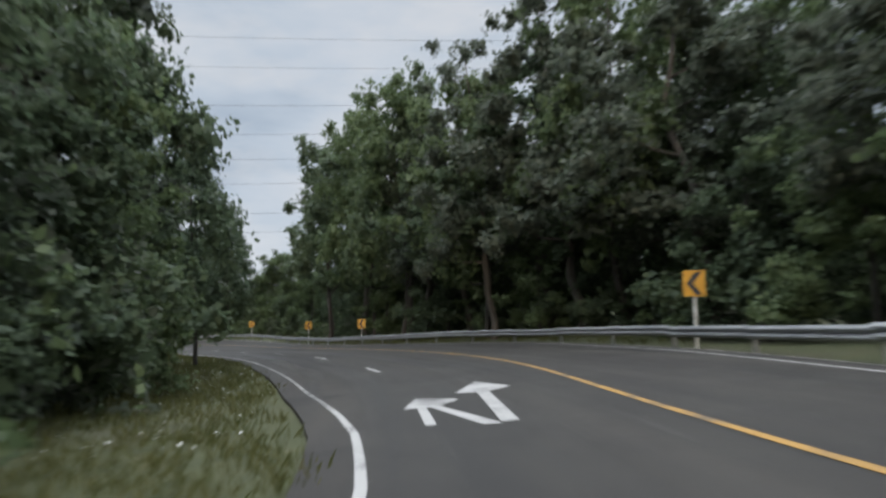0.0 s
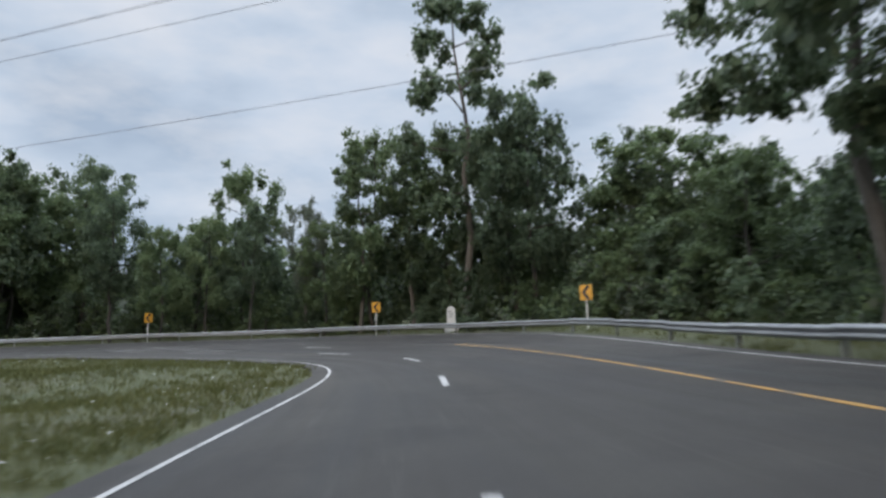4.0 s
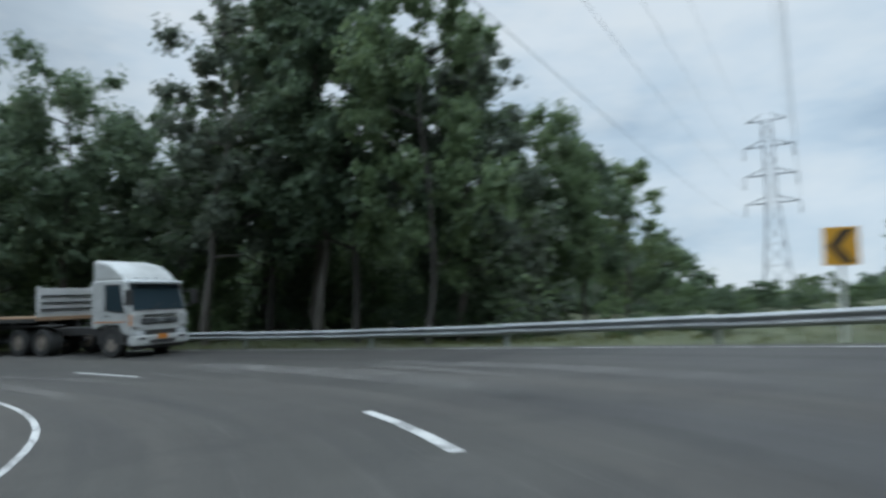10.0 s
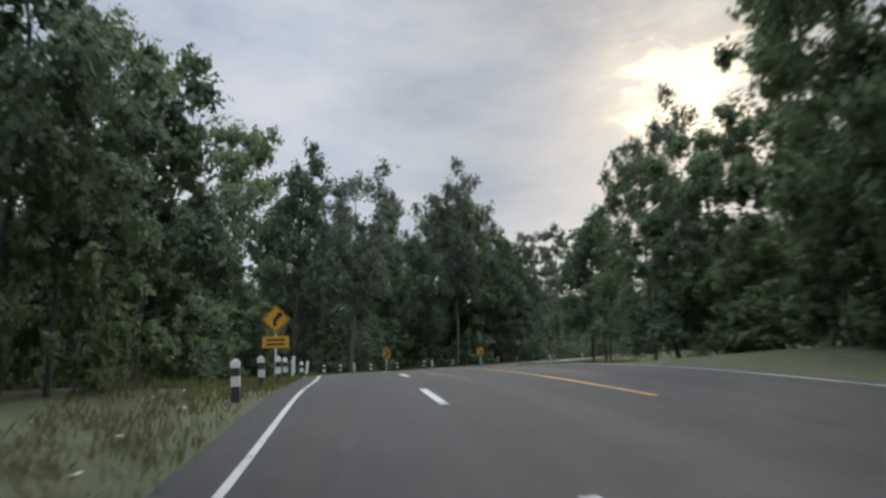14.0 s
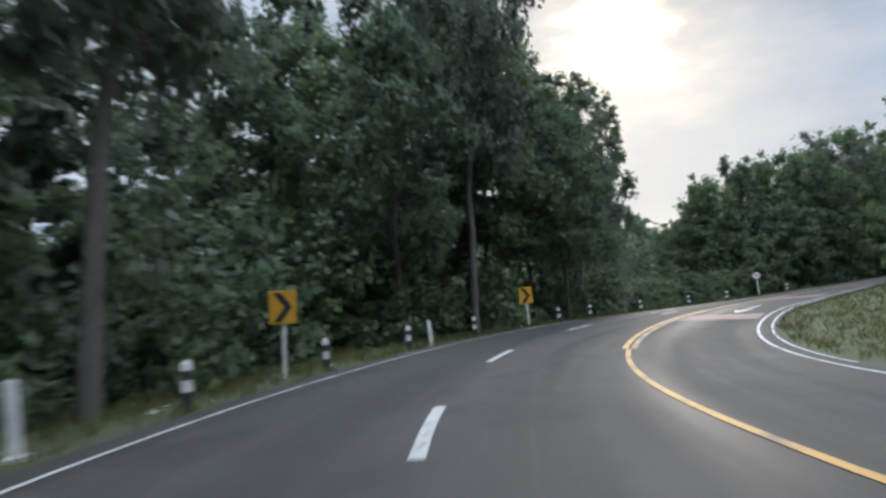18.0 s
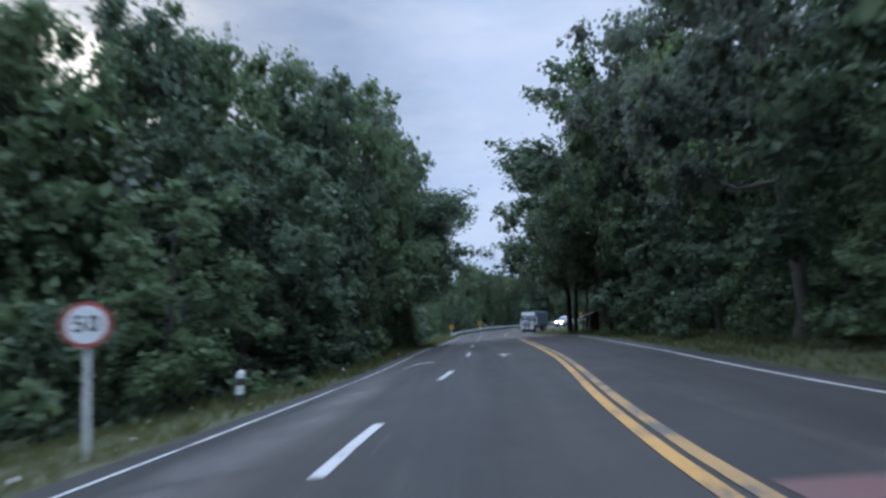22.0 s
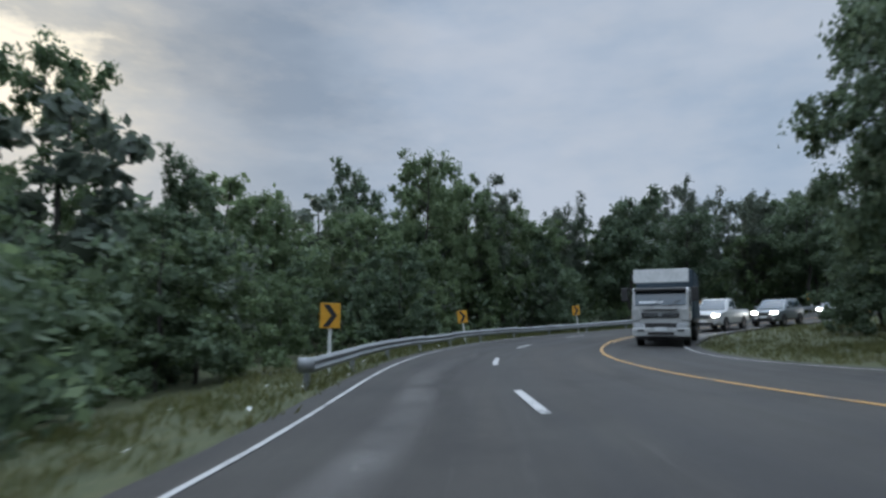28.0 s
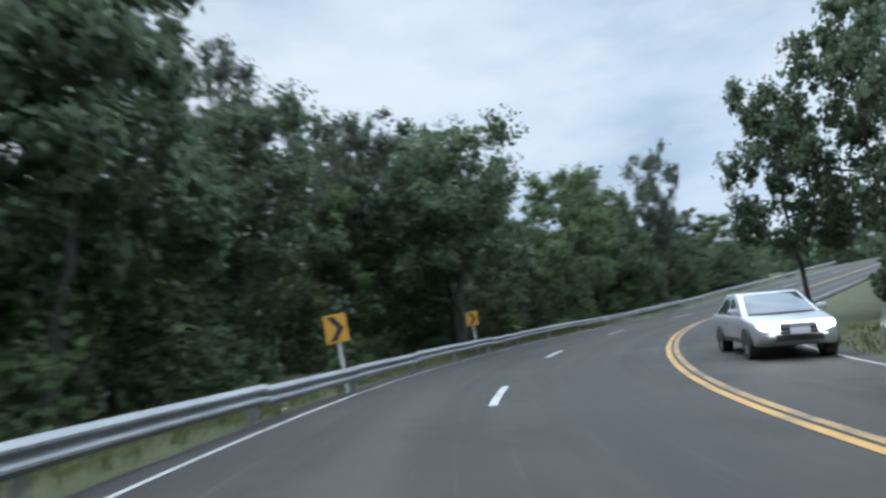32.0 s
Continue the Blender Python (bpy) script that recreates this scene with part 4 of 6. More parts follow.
# outside the hairpin
stand("dome", [(-45.5, 94.4, 16.1, 3.1), (-49.7, 93.6, 9.3, 2.3), (-61.4, 96.1, 15.3, 4.2), (-62.5, 91.6, 10.3, 3.6), (-74.5, 82.1, 14.2, 4.6), (-56.0, 91.6, 11.6, 3.4), (-62.0, 87.5, 9.2, 2.6), (-59.5, 90.1, 10.0, 2.8), (-74.1, 81.2, 15.2, 4.4), (-75.2, 78.9, 7.6, 2.9), (-71.3, 86.6, 13.4, 3.6), (-76.4, 81.0, 15.4, 3.2), (-83.4, 78.2, 10.0, 2.5), (-91.3, 74.8, 7.2, 3.0)])
stand("tall", [(-45.8, 93.3, 13.2, 3.3), (-41.7, 94.6, 13.2, 3.2)])
stand("umbrella", [(-51.6, 93.5, 9.2, 3.1), (-75.7, 89.1, 15.8, 3.4), (-65.9, 85.8, 11.3, 2.6)])
# left edge of the power line clearing
stand("dome", [(-79.0, 48.7, 18.2, 4.7), (-78.9, 54.5, 16.3, 3.6), (-82.5, 57.1, 13.4, 3.1), (-97.7, 55.1, 11.8, 3.8), (-78.9, 58.3, 13.8, 3.5), (-89.6, 56.9, 11.2, 3.2), (-104.3, 55.0, 10.5, 3.7), (-118.5, 52.7, 7.5, 3.8), (-189.9, 47.4, 4.4, 6.9)])
stand("tall", [(-79.5, 51.2, 17.0, 4.5)])
# right edge of the power line clearing
stand("dome", [(-97.3, 76.7, 8.8, 2.9), (-122.9, 71.1, 3.1, 3.8), (-76.9, 82.4, 15.0, 3.9), (-74.1, 85.2, 12.4, 3.8), (-91.3, 78.6, 10.9, 2.5)])
stand("tall", [(-81.2, 80.3, 15.1, 2.7)])
# forest after the hairpin
stand("dome", [(-71.3, 38.3, 11.5, 2.9), (-68.9, 32.8, 11.4, 3.4), (-65.8, 24.5, 12.6, 4.0), (-90.7, 57.6, 9.3, 2.6), (-71.0, 37.8, 10.8, 3.1), (-75.4, 41.0, 12.2, 4.1), (-76.3, 45.1, 9.6, 3.7), (-68.0, 33.0, 10.6, 3.0), (-64.1, 26.0, 11.7, 3.2), (-50.4, -0.9, 10.4, 3.4), (-66.8, 27.1, 11.4, 3.2), (-59.9, 15.8, 9.0, 3.2), (-56.3, 10.0, 10.4, 2.9), (-51.6, 0.6, 10.6, 2.6), (-49.2, -11.2, 8.3, 2.8)])
stand("tall", [(-81.5, 57.7, 12.4, 3.1), (-78.2, 53.1, 13.8, 3.5), (-75.7, 48.6, 14.1, 3.3), (-69.1, 33.5, 11.0, 3.5), (-63.4, 19.1, 14.0, 2.8)])
stand("umbrella", [(-72.9, 41.9, 11.8, 2.9), (-57.6, 11.8, 9.8, 2.6)])
# left after the hairpin
stand("dome", [(-43.4, 29.3, 10.4, 4.0), (-34.1, 10.6, 14.2, 3.9), (-27.4, -25.1, 18.5, 6.5), (-25.0, 6.7, 19.0, 3.9), (-21.9, -19.1, 18.2, 4.6), (-28.6, -25.1, 18.5, 5.5), (-30.5, -34.7, 15.2, 3.5), (-48.7, 36.3, 9.4, 3.3), (-42.3, 29.5, 12.1, 2.9)])
stand("overhang", [(-56.5, 45.2, 11.5, 6.8)])
stand("tall", [(-46.1, 33.1, 7.5, 2.1)])
stand("wall", [(-49.6, 35.9, 8.4, 2.0)])
# left through the second bend
stand("dome", [(-32.5, 16.1, 9.8, 2.2), (-29.7, -14.6, 13.2, 3.2), (-27.4, 2.5, 11.1, 2.1), (-33.1, -29.7, 12.8, 2.9), (-32.8, -34.5, 14.2, 2.7)])
stand("tall", [(-28.4, -28.3, 15.5, 4.5), (-27.9, -19.2, 11.7, 3.1)])
stand("umbrella", [(-30.6, -20.5, 17.0, 6.2)])
# far hill beyond the second bend
stand("dome", [(-37.2, -61.7, 7.3, 2.0), (-41.2, -63.6, 10.9, 2.7), (-46.4, -65.0, 13.1, 3.3), (-51.6, -67.9, 12.5, 3.1), (-63.9, -90.0, 16.1, 4.8), (-40.9, -62.4, 10.4, 3.8), (-44.9, -66.2, 11.8, 4.0), (-50.1, -69.8, 13.6, 5.1), (-57.1, -80.8, 17.3, 5.9)])
# left wall of leaves
stand("dome", [(-41.5, -61.0, 11.9, 2.6), (-45.1, -63.3, 13.6, 3.4), (-49.1, -69.0, 14.5, 2.8), (-52.8, -72.4, 13.8, 2.6), (-58.9, -78.9, 14.0, 2.7), (-61.8, -84.0, 16.2, 3.4), (-54.2, -68.8, 11.4, 2.2)])
# right wall of leaves
stand("dome", [(-54.1, -40.7, 11.0, 3.5), (-56.4, -39.0, 13.8, 3.9), (-59.3, -43.2, 14.0, 4.6), (-69.2, -65.9, 16.6, 4.3), (-67.0, -56.6, 14.6, 5.2), (-73.3, -71.4, 15.1, 4.6), (-76.4, -79.6, 17.3, 4.1), (-90.7, -99.6, 17.9, 5.4), (-82.7, -86.7, 15.5, 5.8)])
stand("overhang", [(-85.0, -92.2, 13.8, 10.4)])
stand("tall", [(-60.1, -50.4, 15.7, 3.5)])
stand("umbrella", [(-78.2, -82.5, 11.6, 6.1)])
# beyond the third bend
stand("dome", [(-76.9, -147.8, 15.7, 3.9), (-82.8, -134.7, 7.6, 2.1), (-86.7, -139.1, 7.4, 2.1), (-95.7, -151.0, 10.3, 3.0), (-104.4, -153.7, 11.6, 4.2), (-109.9, -152.7, 10.1, 3.5), (-120.4, -149.3, 11.6, 4.7), (-101.5, -118.1, 11.7, 2.9), (-102.2, -151.6, 11.6, 3.5), (-98.8, -145.4, 11.8, 2.6), (-98.0, -155.9, 13.2, 2.9), (-103.4, -147.7, 10.8, 2.3), (-111.4, -149.5, 7.8, 2.0)])
stand("tall", [(-107.0, -148.5, 11.2, 1.9)])
stand("umbrella", [(-116.5, -152.7, 9.1, 3.2), (-129.7, -151.0, 9.4, 4.3), (-138.3, -149.8, 10.2, 5.6), (-139.1, -145.0, 10.2, 4.6)])
# after the third bend
stand("dome", [(-107.7, -148.5, 8.9, 2.4), (-150.8, -145.3, 10.9, 2.8), (-155.7, -140.7, 11.0, 4.3), (-164.9, -136.9, 11.0, 4.2), (-121.2, -150.9, 11.4, 2.5), (-125.5, -152.2, 12.1, 2.3), (-169.3, -140.3, 14.0, 5.2), (-137.5, -130.8, 10.1, 1.9), (-135.9, -128.3, 13.0, 3.3)])
stand("umbrella", [(-116.7, -153.3, 9.1, 1.7), (-135.0, -152.9, 10.4, 3.0), (-138.9, -149.5, 10.0, 3.2), (-142.3, -146.0, 9.8, 2.9), (-131.5, -152.8, 11.2, 2.6), (-142.3, -151.8, 11.2, 3.1), (-147.8, -148.2, 11.0, 3.0), (-169.7, -133.3, 11.8, 3.9)])


def far_woods():
    """Woods on the slopes away from the road: one growth of many rough crowns."""
    rng = np.random.default_rng(9)
    near = np.array([(x, y) for x, y, _ in PLANTED])
    xy = np.stack(np.meshgrid(np.arange(-290, 90, 7.0), np.arange(-260, 170, 7.0)), -1).reshape(-1, 2)
    xy = xy + rng.uniform(-2.6, 2.6, xy.shape)
    away = ground_at(xy)[1]
    keep = (away > 24) & (away < 130)
    xy = xy[keep]
    xy = np.array([p for p in xy if not in_clearing(*p) and ((near - p) ** 2).sum(1).min() > 20])
    z = terrain(xy)
    centres, radii = [], []
    for (x, y), z0 in zip(xy, z):
        tall = rng.uniform(6.5, 10.5)
        for i in range(7):
            a, u = rng.uniform(0, 6.283), i / 6
            out = rng.uniform(0.6, 2.4) * (1.15 - 0.6 * u)
            centres.append((x + math.cos(a) * out, y + math.sin(a) * out, z0 + tall * (0.14 + 0.76 * u)))
            radii.append(rng.uniform(1.3, 2.1) * (1.15 - 0.35 * u))
    verts = [leaf_cloud(rng, centres, radii, len(centres) * 22, 1.45, 0.9)]
    kinds = [rng.integers(0, 3, len(verts[0])).astype(np.int32)]
    for i, places in JOINED.items():
        for ob in KINDS["far"][i].children:
            if ob.name.startswith("crown"):
                co = np.empty(len(ob.data.vertices) * 3, np.float32)
                ob.data.vertices.foreach_get("co", co)
                co = co.reshape(-1, 3)
                for m in places:
                    verts.append((co @ m[:3, :3].T + m[:3, 3]).reshape(-1, 4, 3))
                    kinds.append(np.full(len(co) // 4, i, np.int32))
    me = quads_mesh("distant_woods", np.concatenate(verts), LEAF_DEEP)
    me.materials.append(LEAF_OLIVE)
    me.materials.append(LEAF_FRESH)
    me.polygons.foreach_set("material_index", np.concatenate(kinds))
    tagged(new("distant_woods", me), "hazy green woods on the slopes behind the road", "woods", kind="stuff")


far_woods()


# ---- painted arrows, patches, tyre marks and painted wet sheen on the road ----
def road_plate(name, outline, s, l, lift, mat, label, category="road marking", reverse=False):
    """A flat outline (right, ahead) laid on the road at (s, l)."""
    k = -1 if reverse else 1
    pts = np.array(outline, float) * k
    p = surface(s + pts[:, 1], l + pts[:, 0])
    p[:, 2] += lift
    me = mesh_from(name, p, [range(len(p))], mat)
    return marking(name, me, label, category)


STRAIGHT_ARROW = [(-0.08, -2.5), (0.08, -2.5), (0.08, 0.9), (0.42, 0.6), (0.0, 2.5), (-0.42, 0.6), (-0.08, 0.9)]
WORN_HEAD = [(-0.10, -1.1), (0.06, -1.1), (0.06, 0.2), (0.34, 0.1), (0.0, 1.2), (-0.30, 0.2), (-0.10, 0.3)]
AHEAD_LEFT = [(-0.36, -2.9), (-0.14, -2.9), (0.14, 0.85), (0.66, 1.4), (0.27, 3.1), (-0.44, 1.1), (-0.08, 0.85)]
LEFT_HEAD = [(0.45, -2.5), (0.62, -2.5), (0.20, 0.9), (0.62, 1.1), (-0.25, 2.4), (-0.62, 0.9), (0.02, 0.9)]
SWUNG_LEFT = [(0.22, -2.0), (0.44, -2.0), (-0.08, 0.32), (0.30, 1.1), (-0.36, 1.9), (-0.64, 0.4), (-0.24, 0.3)]
RIGHT_HEAD = [(-x, y) for x, y in LEFT_HEAD][::-1]
SHORT_RIGHT = [(x * 0.75, y * 0.6) for x, y in RIGHT_HEAD]
for s, l, out in ((9.6, 0.75, SWUNG_LEFT), (10.6, 1.55, AHEAD_LEFT), (183.9, -1.75, SHORT_RIGHT), (294, -0.85, RIGHT_HEAD), (294.2, 2.55, LEFT_HEAD), (257.8, -1.75, SHORT_RIGHT), (259.5, 1.0, WORN_HEAD), (184.0, 1.25, WORN_HEAD), (220.5, -0.25, WORN_HEAD)):
    road_plate("arrow_marking", out, s, l, 0.009, WORN_WHITE if out in (WORN_HEAD, SHORT_RIGHT) else WHITE_LINE, "white painted direction arrow on the lane")
road_plate("arrow_marking", STRAIGHT_ARROW, 185.2, 4.7, 0.009, WHITE_LINE, "white painted direction arrow on the oncoming lane", reverse=True)
road_plate("arrow_marking", STRAIGHT_ARROW, 300, 6.6, 0.009, WHITE_LINE, "white painted direction arrow on the oncoming lane", reverse=True)
road_plate("arrow_marking", STRAIGHT_ARROW, 220.6, 3.1, 0.010, WHITE_LINE, "white painted direction arrow on the oncoming lane", reverse=True)
road_plate("arrow_marking", WORN_HEAD, 93.5, 4.8, 0.009, WORN_WHITE, "worn white painted arrow on the outer lane")
for s0, s1, a, b in ((214.6, 217.3, 1.55, 4.3), (228, 230.4, 1.75, 4.4), (239, 241, 1.9, 4.2), (277, 281, 3.35, 5.9), (291, 293, 4.6, 6.6), (348.5, 350.5, 2.9, 5.1)):
    marking("antiskid_patch", strip("antiskid_patch", s0, s1, a, b, 0.006, RED_PAVE, 0.8, 6), "faded red anti-skid paving across the oncoming lane")


def film_material(name, colour, strength):
    """A film that lies thinly on the asphalt and fades out to its edges."""
    m, k, b = material(name, 0.75)
    b.inputs["Base Color"].default_value = (*colour, 1)
    uv = k.n.new("ShaderNodeSeparateXYZ")
    k.link(k.n.new("ShaderNodeUVMap").outputs[0], uv.inputs[0])
    soft = []
    for axis in (0, 1):
        x = k.math("MULTIPLY", uv.outputs[axis], k.math("SUBTRACT", 1.0, uv.outputs[axis]))
        soft.append(k.math("MULTIPLY", x, 4.0, True))
    p = world_place(k)
    rough = k.ramp(k.math("ADD", k.math("MULTIPLY", k.noise(p, 0.9, 5), 0.6), k.math("MULTIPLY", k.noise(p, 9, 5), 0.4)), [(0.38, (0.15, 0.15, 0.15)), (0.62, (1, 1, 1))])
    fac = k.math("MULTIPLY", k.math("MULTIPLY", k.math("MULTIPLY", soft[0], soft[1]), rough), strength)
    clear = k.n.new("ShaderNodeBsdfTransparent")
    mixer = k.n.new("ShaderNodeMixShader")
    k.link(fac, mixer.inputs[0])
    k.link(clear.outputs[0], mixer.inputs[1])
    k.link(b.outputs[0], mixer.inputs[2])
    k.link(mixer.outputs[0], k.n["Material Output"].inputs["Surface"])
    return m


TYRE = film_material("tyre_rubber_film", (0.026, 0.026, 0.025), 0.34)
# pale scrapes; also the wet shoulder's sheen, put in as pale colour
SCUFF_SHEEN = film_material("pale_scuffs_and_painted_sheen", (0.135, 0.127, 0.116), 0.7)
# start, length, offset at both ends, width
TYRE_MARKS = [(96, 26, 0.6, 3.6, 0.30), (96, 26, 2.2, 5.2, 0.30), (84, 20, 4.4, 3.0, 0.34), (20, 34, -0.4, -0.5, 0.4), (318, 20, -0.2, -0.6, 0.4), (284, 30, 2.4, 3.0, 0.5), (14, 24, -1.0, -1.8, 0.7), (232, 40, 0.4, 0.6, 0.7), (196, 20, 0.2, 0.0, 0.4)]
# left strips starting at 268 and 276: wet sheen painted pale, beside real scuffs
SCUFFS_SHEEN_EARLY = [(104, 4, 1.8, 2.8, 0.25), (110, 5, 3.2, 4.2, 0.22), (102.5, 4.5, 1.7, 2.6, 0.8), (103.5, 3.6, 2.6, 3.2, 0.4), (126.5, 4.6, 3.9, 4.3, 0.7), (127.2, 3.6, 3.2, 3.5, 0.35), (126.0, 6.0, -0.95, -0.65, 0.35), (127.4, 3.4, 2.1, 2.5, 0.14), (123, 6, 3.2, 3.9, 0.28), (121, 6, 4.6, 5.2, 0.25), (128, 12, 1.0, 0.4, 0.25), (20, 34, -1.7, -1.9, 0.55), (268, 50, -1.6, -1.2, 0.5), (306, 30, -0.9, -0.8, 0.5)]
SCUFFS_SHEEN_LATE = [(158, 12, 1.6, 0.9, 0.3), (94, 12, 2.6, 3.4, 0.7), (100, 10, 4.2, 4.8, 0.8), (120, 12, 3.4, 4.6, 0.9), (118, 9, 5.6, 6.0, 0.6), (128, 14, -0.6, -0.3, 0.5), (232, 30, -2.4, -2.2, 0.8), (276, 30, -2.0, -1.4, 1.1), (282, 26, 0.7, 1.2, 0.3)]
for s0, length, l0, l1, w, mat in [(*q, TYRE) for q in TYRE_MARKS] + [(*q, SCUFF_SHEEN) for q in SCUFFS_SHEEN_EARLY + SCUFFS_SHEEN_LATE]:
    n = max(4, int(length / 0.6))
    s = np.linspace(s0, s0 + length, n)
    u = (s - s0) / length
    middle = l0 + (l1 - l0) * u + 0.12 * np.sin((s - s0) * 0.5)
    cols = 7
    rows = [surface(s, middle + w * 1.5 * (c / (cols - 1) - 0.5)) + [0, 0, 0.004] for c in range(cols)]
    faces = [(i * cols + c, i * cols + c + 1, (i + 1) * cols + c + 1, (i + 1) * cols + c) for i in range(n - 1) for c in range(cols - 1)]
    me = mesh_from("tyre_mark", np.stack(rows, 1).reshape(-1, 3), faces, mat)
    layer = me.uv_layers.new(name="across")
    index = np.empty(len(me.loops), np.int32)
    me.loops.foreach_get("vertex_index", index)
    layer.data.foreach_set("uv", np.stack([(index % cols) / (cols - 1), u[index // cols]], 1).astype(np.float32).ravel())
    marking("tyre_mark" if mat is TYRE else "scuff_mark", me, "faint tyre and scrape marks and painted wet sheen on the asphalt")


# ---- milestone, marker boards, warning and speed signs ----
def milestone(m):
    ob = tagged(new("milestone"), "white kilometre stone with a rounded top behind the rail", "milestone")
    ob.matrix_basis = m
    out = [(-0.30, 0.25), (0.30, 0.25), (0.27, 1.55), (0.20, 1.68), (0.0, 1.74), (-0.20, 1.68), (-0.27, 1.55)]
    bm = prism(bmesh.new(), out, -0.2, 0.2)
    bmesh.ops.bevel(bm, geom=list(bm.edges), offset=0.015, segments=1, affect="EDGES")
    body = part("body", bm, STONE, ob, "limewashed concrete stone")
    part("base", box(bmesh.new(), (0.95, 0.6, 0.5), (0, 0, 0.05), 0.02), STONE, ob)
    for x, z, w, h in ((-0.08, 1.38, 0.22, 0.10), (0.02, 1.20, 0.30, 0.09), (-0.04, 1.02, 0.20, 0.08)):
        part("plain_bar", box(bmesh.new(), (w, 0.006, h), (x, -0.203, z)), SIGN_BACK, body, "dark illegible painted bar")


milestone(face_back(91, 13.2, 20))


def marker_board(m):
    ob = tagged(new("marker_post"), "leaning plain white marker post on the verge", "marker post", "white marker posts")
    ob.matrix_basis = m
    bm = box(bmesh.new(), (0.12, 0.05, 1.02), (0, 0, 0.35), 0.012)
    part("board", bm, POST_WHITE, ob)
    part("foot", box(bmesh.new(), (0.22, 0.16, 0.12), (0, 0, 0.0), 0.02), STONE, ob)


for s, l, lean in ((180, -4.1, 7), (194.0, -5.25, -3), (208, -5.25, -6), (170.5, -3.3, 3)):
    marker_board(face_back(s, l, 16, lean))


def warning_sign(m):
    ob = tagged(new("warning_sign"), "amber diamond warning sign with a plate below on a post", "road sign")
    ob.matrix_basis = m
    part("post", rod(bmesh.new(), (0, 0.05, -0.4), (0, 0.05, 2.7), 0.045, sides=12), POST_WHITE, ob)
    d = 0.53
    panel = part("panel", prism(bmesh.new(), [(0, 2.25 - d), (d, 2.25), (0, 2.25 + d), (-d, 2.25)], -0.02, 0.005), SIGN_AMBER, ob, "amber diamond panel with a black border")
    for a, b in (((0, 1.78), (0.47, 2.25)), ((0.47, 2.25), (0, 2.72)), ((0, 2.72), (-0.47, 2.25)), ((-0.47, 2.25), (0, 1.78))):
        v = Vector((b[0] - a[0], 0, b[1] - a[1]))
        turn = Matrix.Rotation(-math.atan2(v.z, v.x), 4, "Y")
        part("border", box(bmesh.new(), (v.length, 0.006, 0.03), ((a[0] + b[0]) / 2, -0.024, (a[1] + b[1]) / 2), turn=turn), SIGN_BLACK, panel)
    part("arrow", prism(bmesh.new(), [(-0.10, 2.0), (0.02, 2.0), (0.02, 2.2), (0.16, 2.34), (0.22, 2.28), (0.22, 2.50), (0.0, 2.50), (0.07, 2.43), (-0.10, 2.26)], -0.027, -0.021), SIGN_BLACK, panel, "black bent arrow")
    plate = part("plate", box(bmesh.new(), (0.95, 0.02, 0.42), (0, -0.01, 1.42), 0.01), SIGN_AMBER, ob, "amber supplementary plate")
    for z in (1.50, 1.34):
        part("plain_bar", box(bmesh.new(), (0.66, 0.006, 0.07), (0, -0.024, z)), SIGN_BLACK, plate, "illegible black line")


warning_sign(face_back(170.5, -3.9, 20))


def text_mesh(body, size, depth):
    cu = bpy.data.curves.new("text", "FONT")
    cu.body, cu.size, cu.extrude, cu.align_x, cu.align_y = body, size, depth, "CENTER", "CENTER"
    cu.offset = size * 0.010
    ob = bpy.data.objects.new("text", cu)
    scene.collection.objects.link(ob)
    bpy.context.view_layer.update()
    me = bpy.data.meshes.new_from_object(ob)
    bpy.data.objects.remove(ob)
    return me


def speed_sign(m):
    ob = tagged(new("speed_limit_sign"), "round white speed limit sign with a red rim reading 50", "road sign")
    ob.matrix_basis = m
    part("post", rod(bmesh.new(), (0, 0.05, -0.4), (0, 0.05, 1.98), 0.04, sides=12), POST_WHITE, ob, "white steel post")
    h = 1.70
    ring = lambda r: [(r * math.cos(a), h + r * math.sin(a)) for a in np.linspace(0, 2 * math.pi, 40, endpoint=False)]
    rim = part("rim", prism(bmesh.new(), ring(0.30), -0.015, 0.01), SIGN_RED, ob, "red rim")
    disc = part("disc", prism(bmesh.new(), ring(0.245), -0.02, -0.014), SIGN_WHITE, rim, "white face")
    for digit, x in (("5", -0.088), ("0", 0.088)):
        me = text_mesh(digit, 0.30, 0.002)
        me.materials.append(SIGN_BLACK)
        me.transform(Matrix.Translation((x, -0.023, h)) @ Matrix.Rotation(radians(90), 4, "X"))
        child("numeral", me, rim, "black numeral " + digit)


speed_sign(face_back(244.9, -4.8, 18, -3))


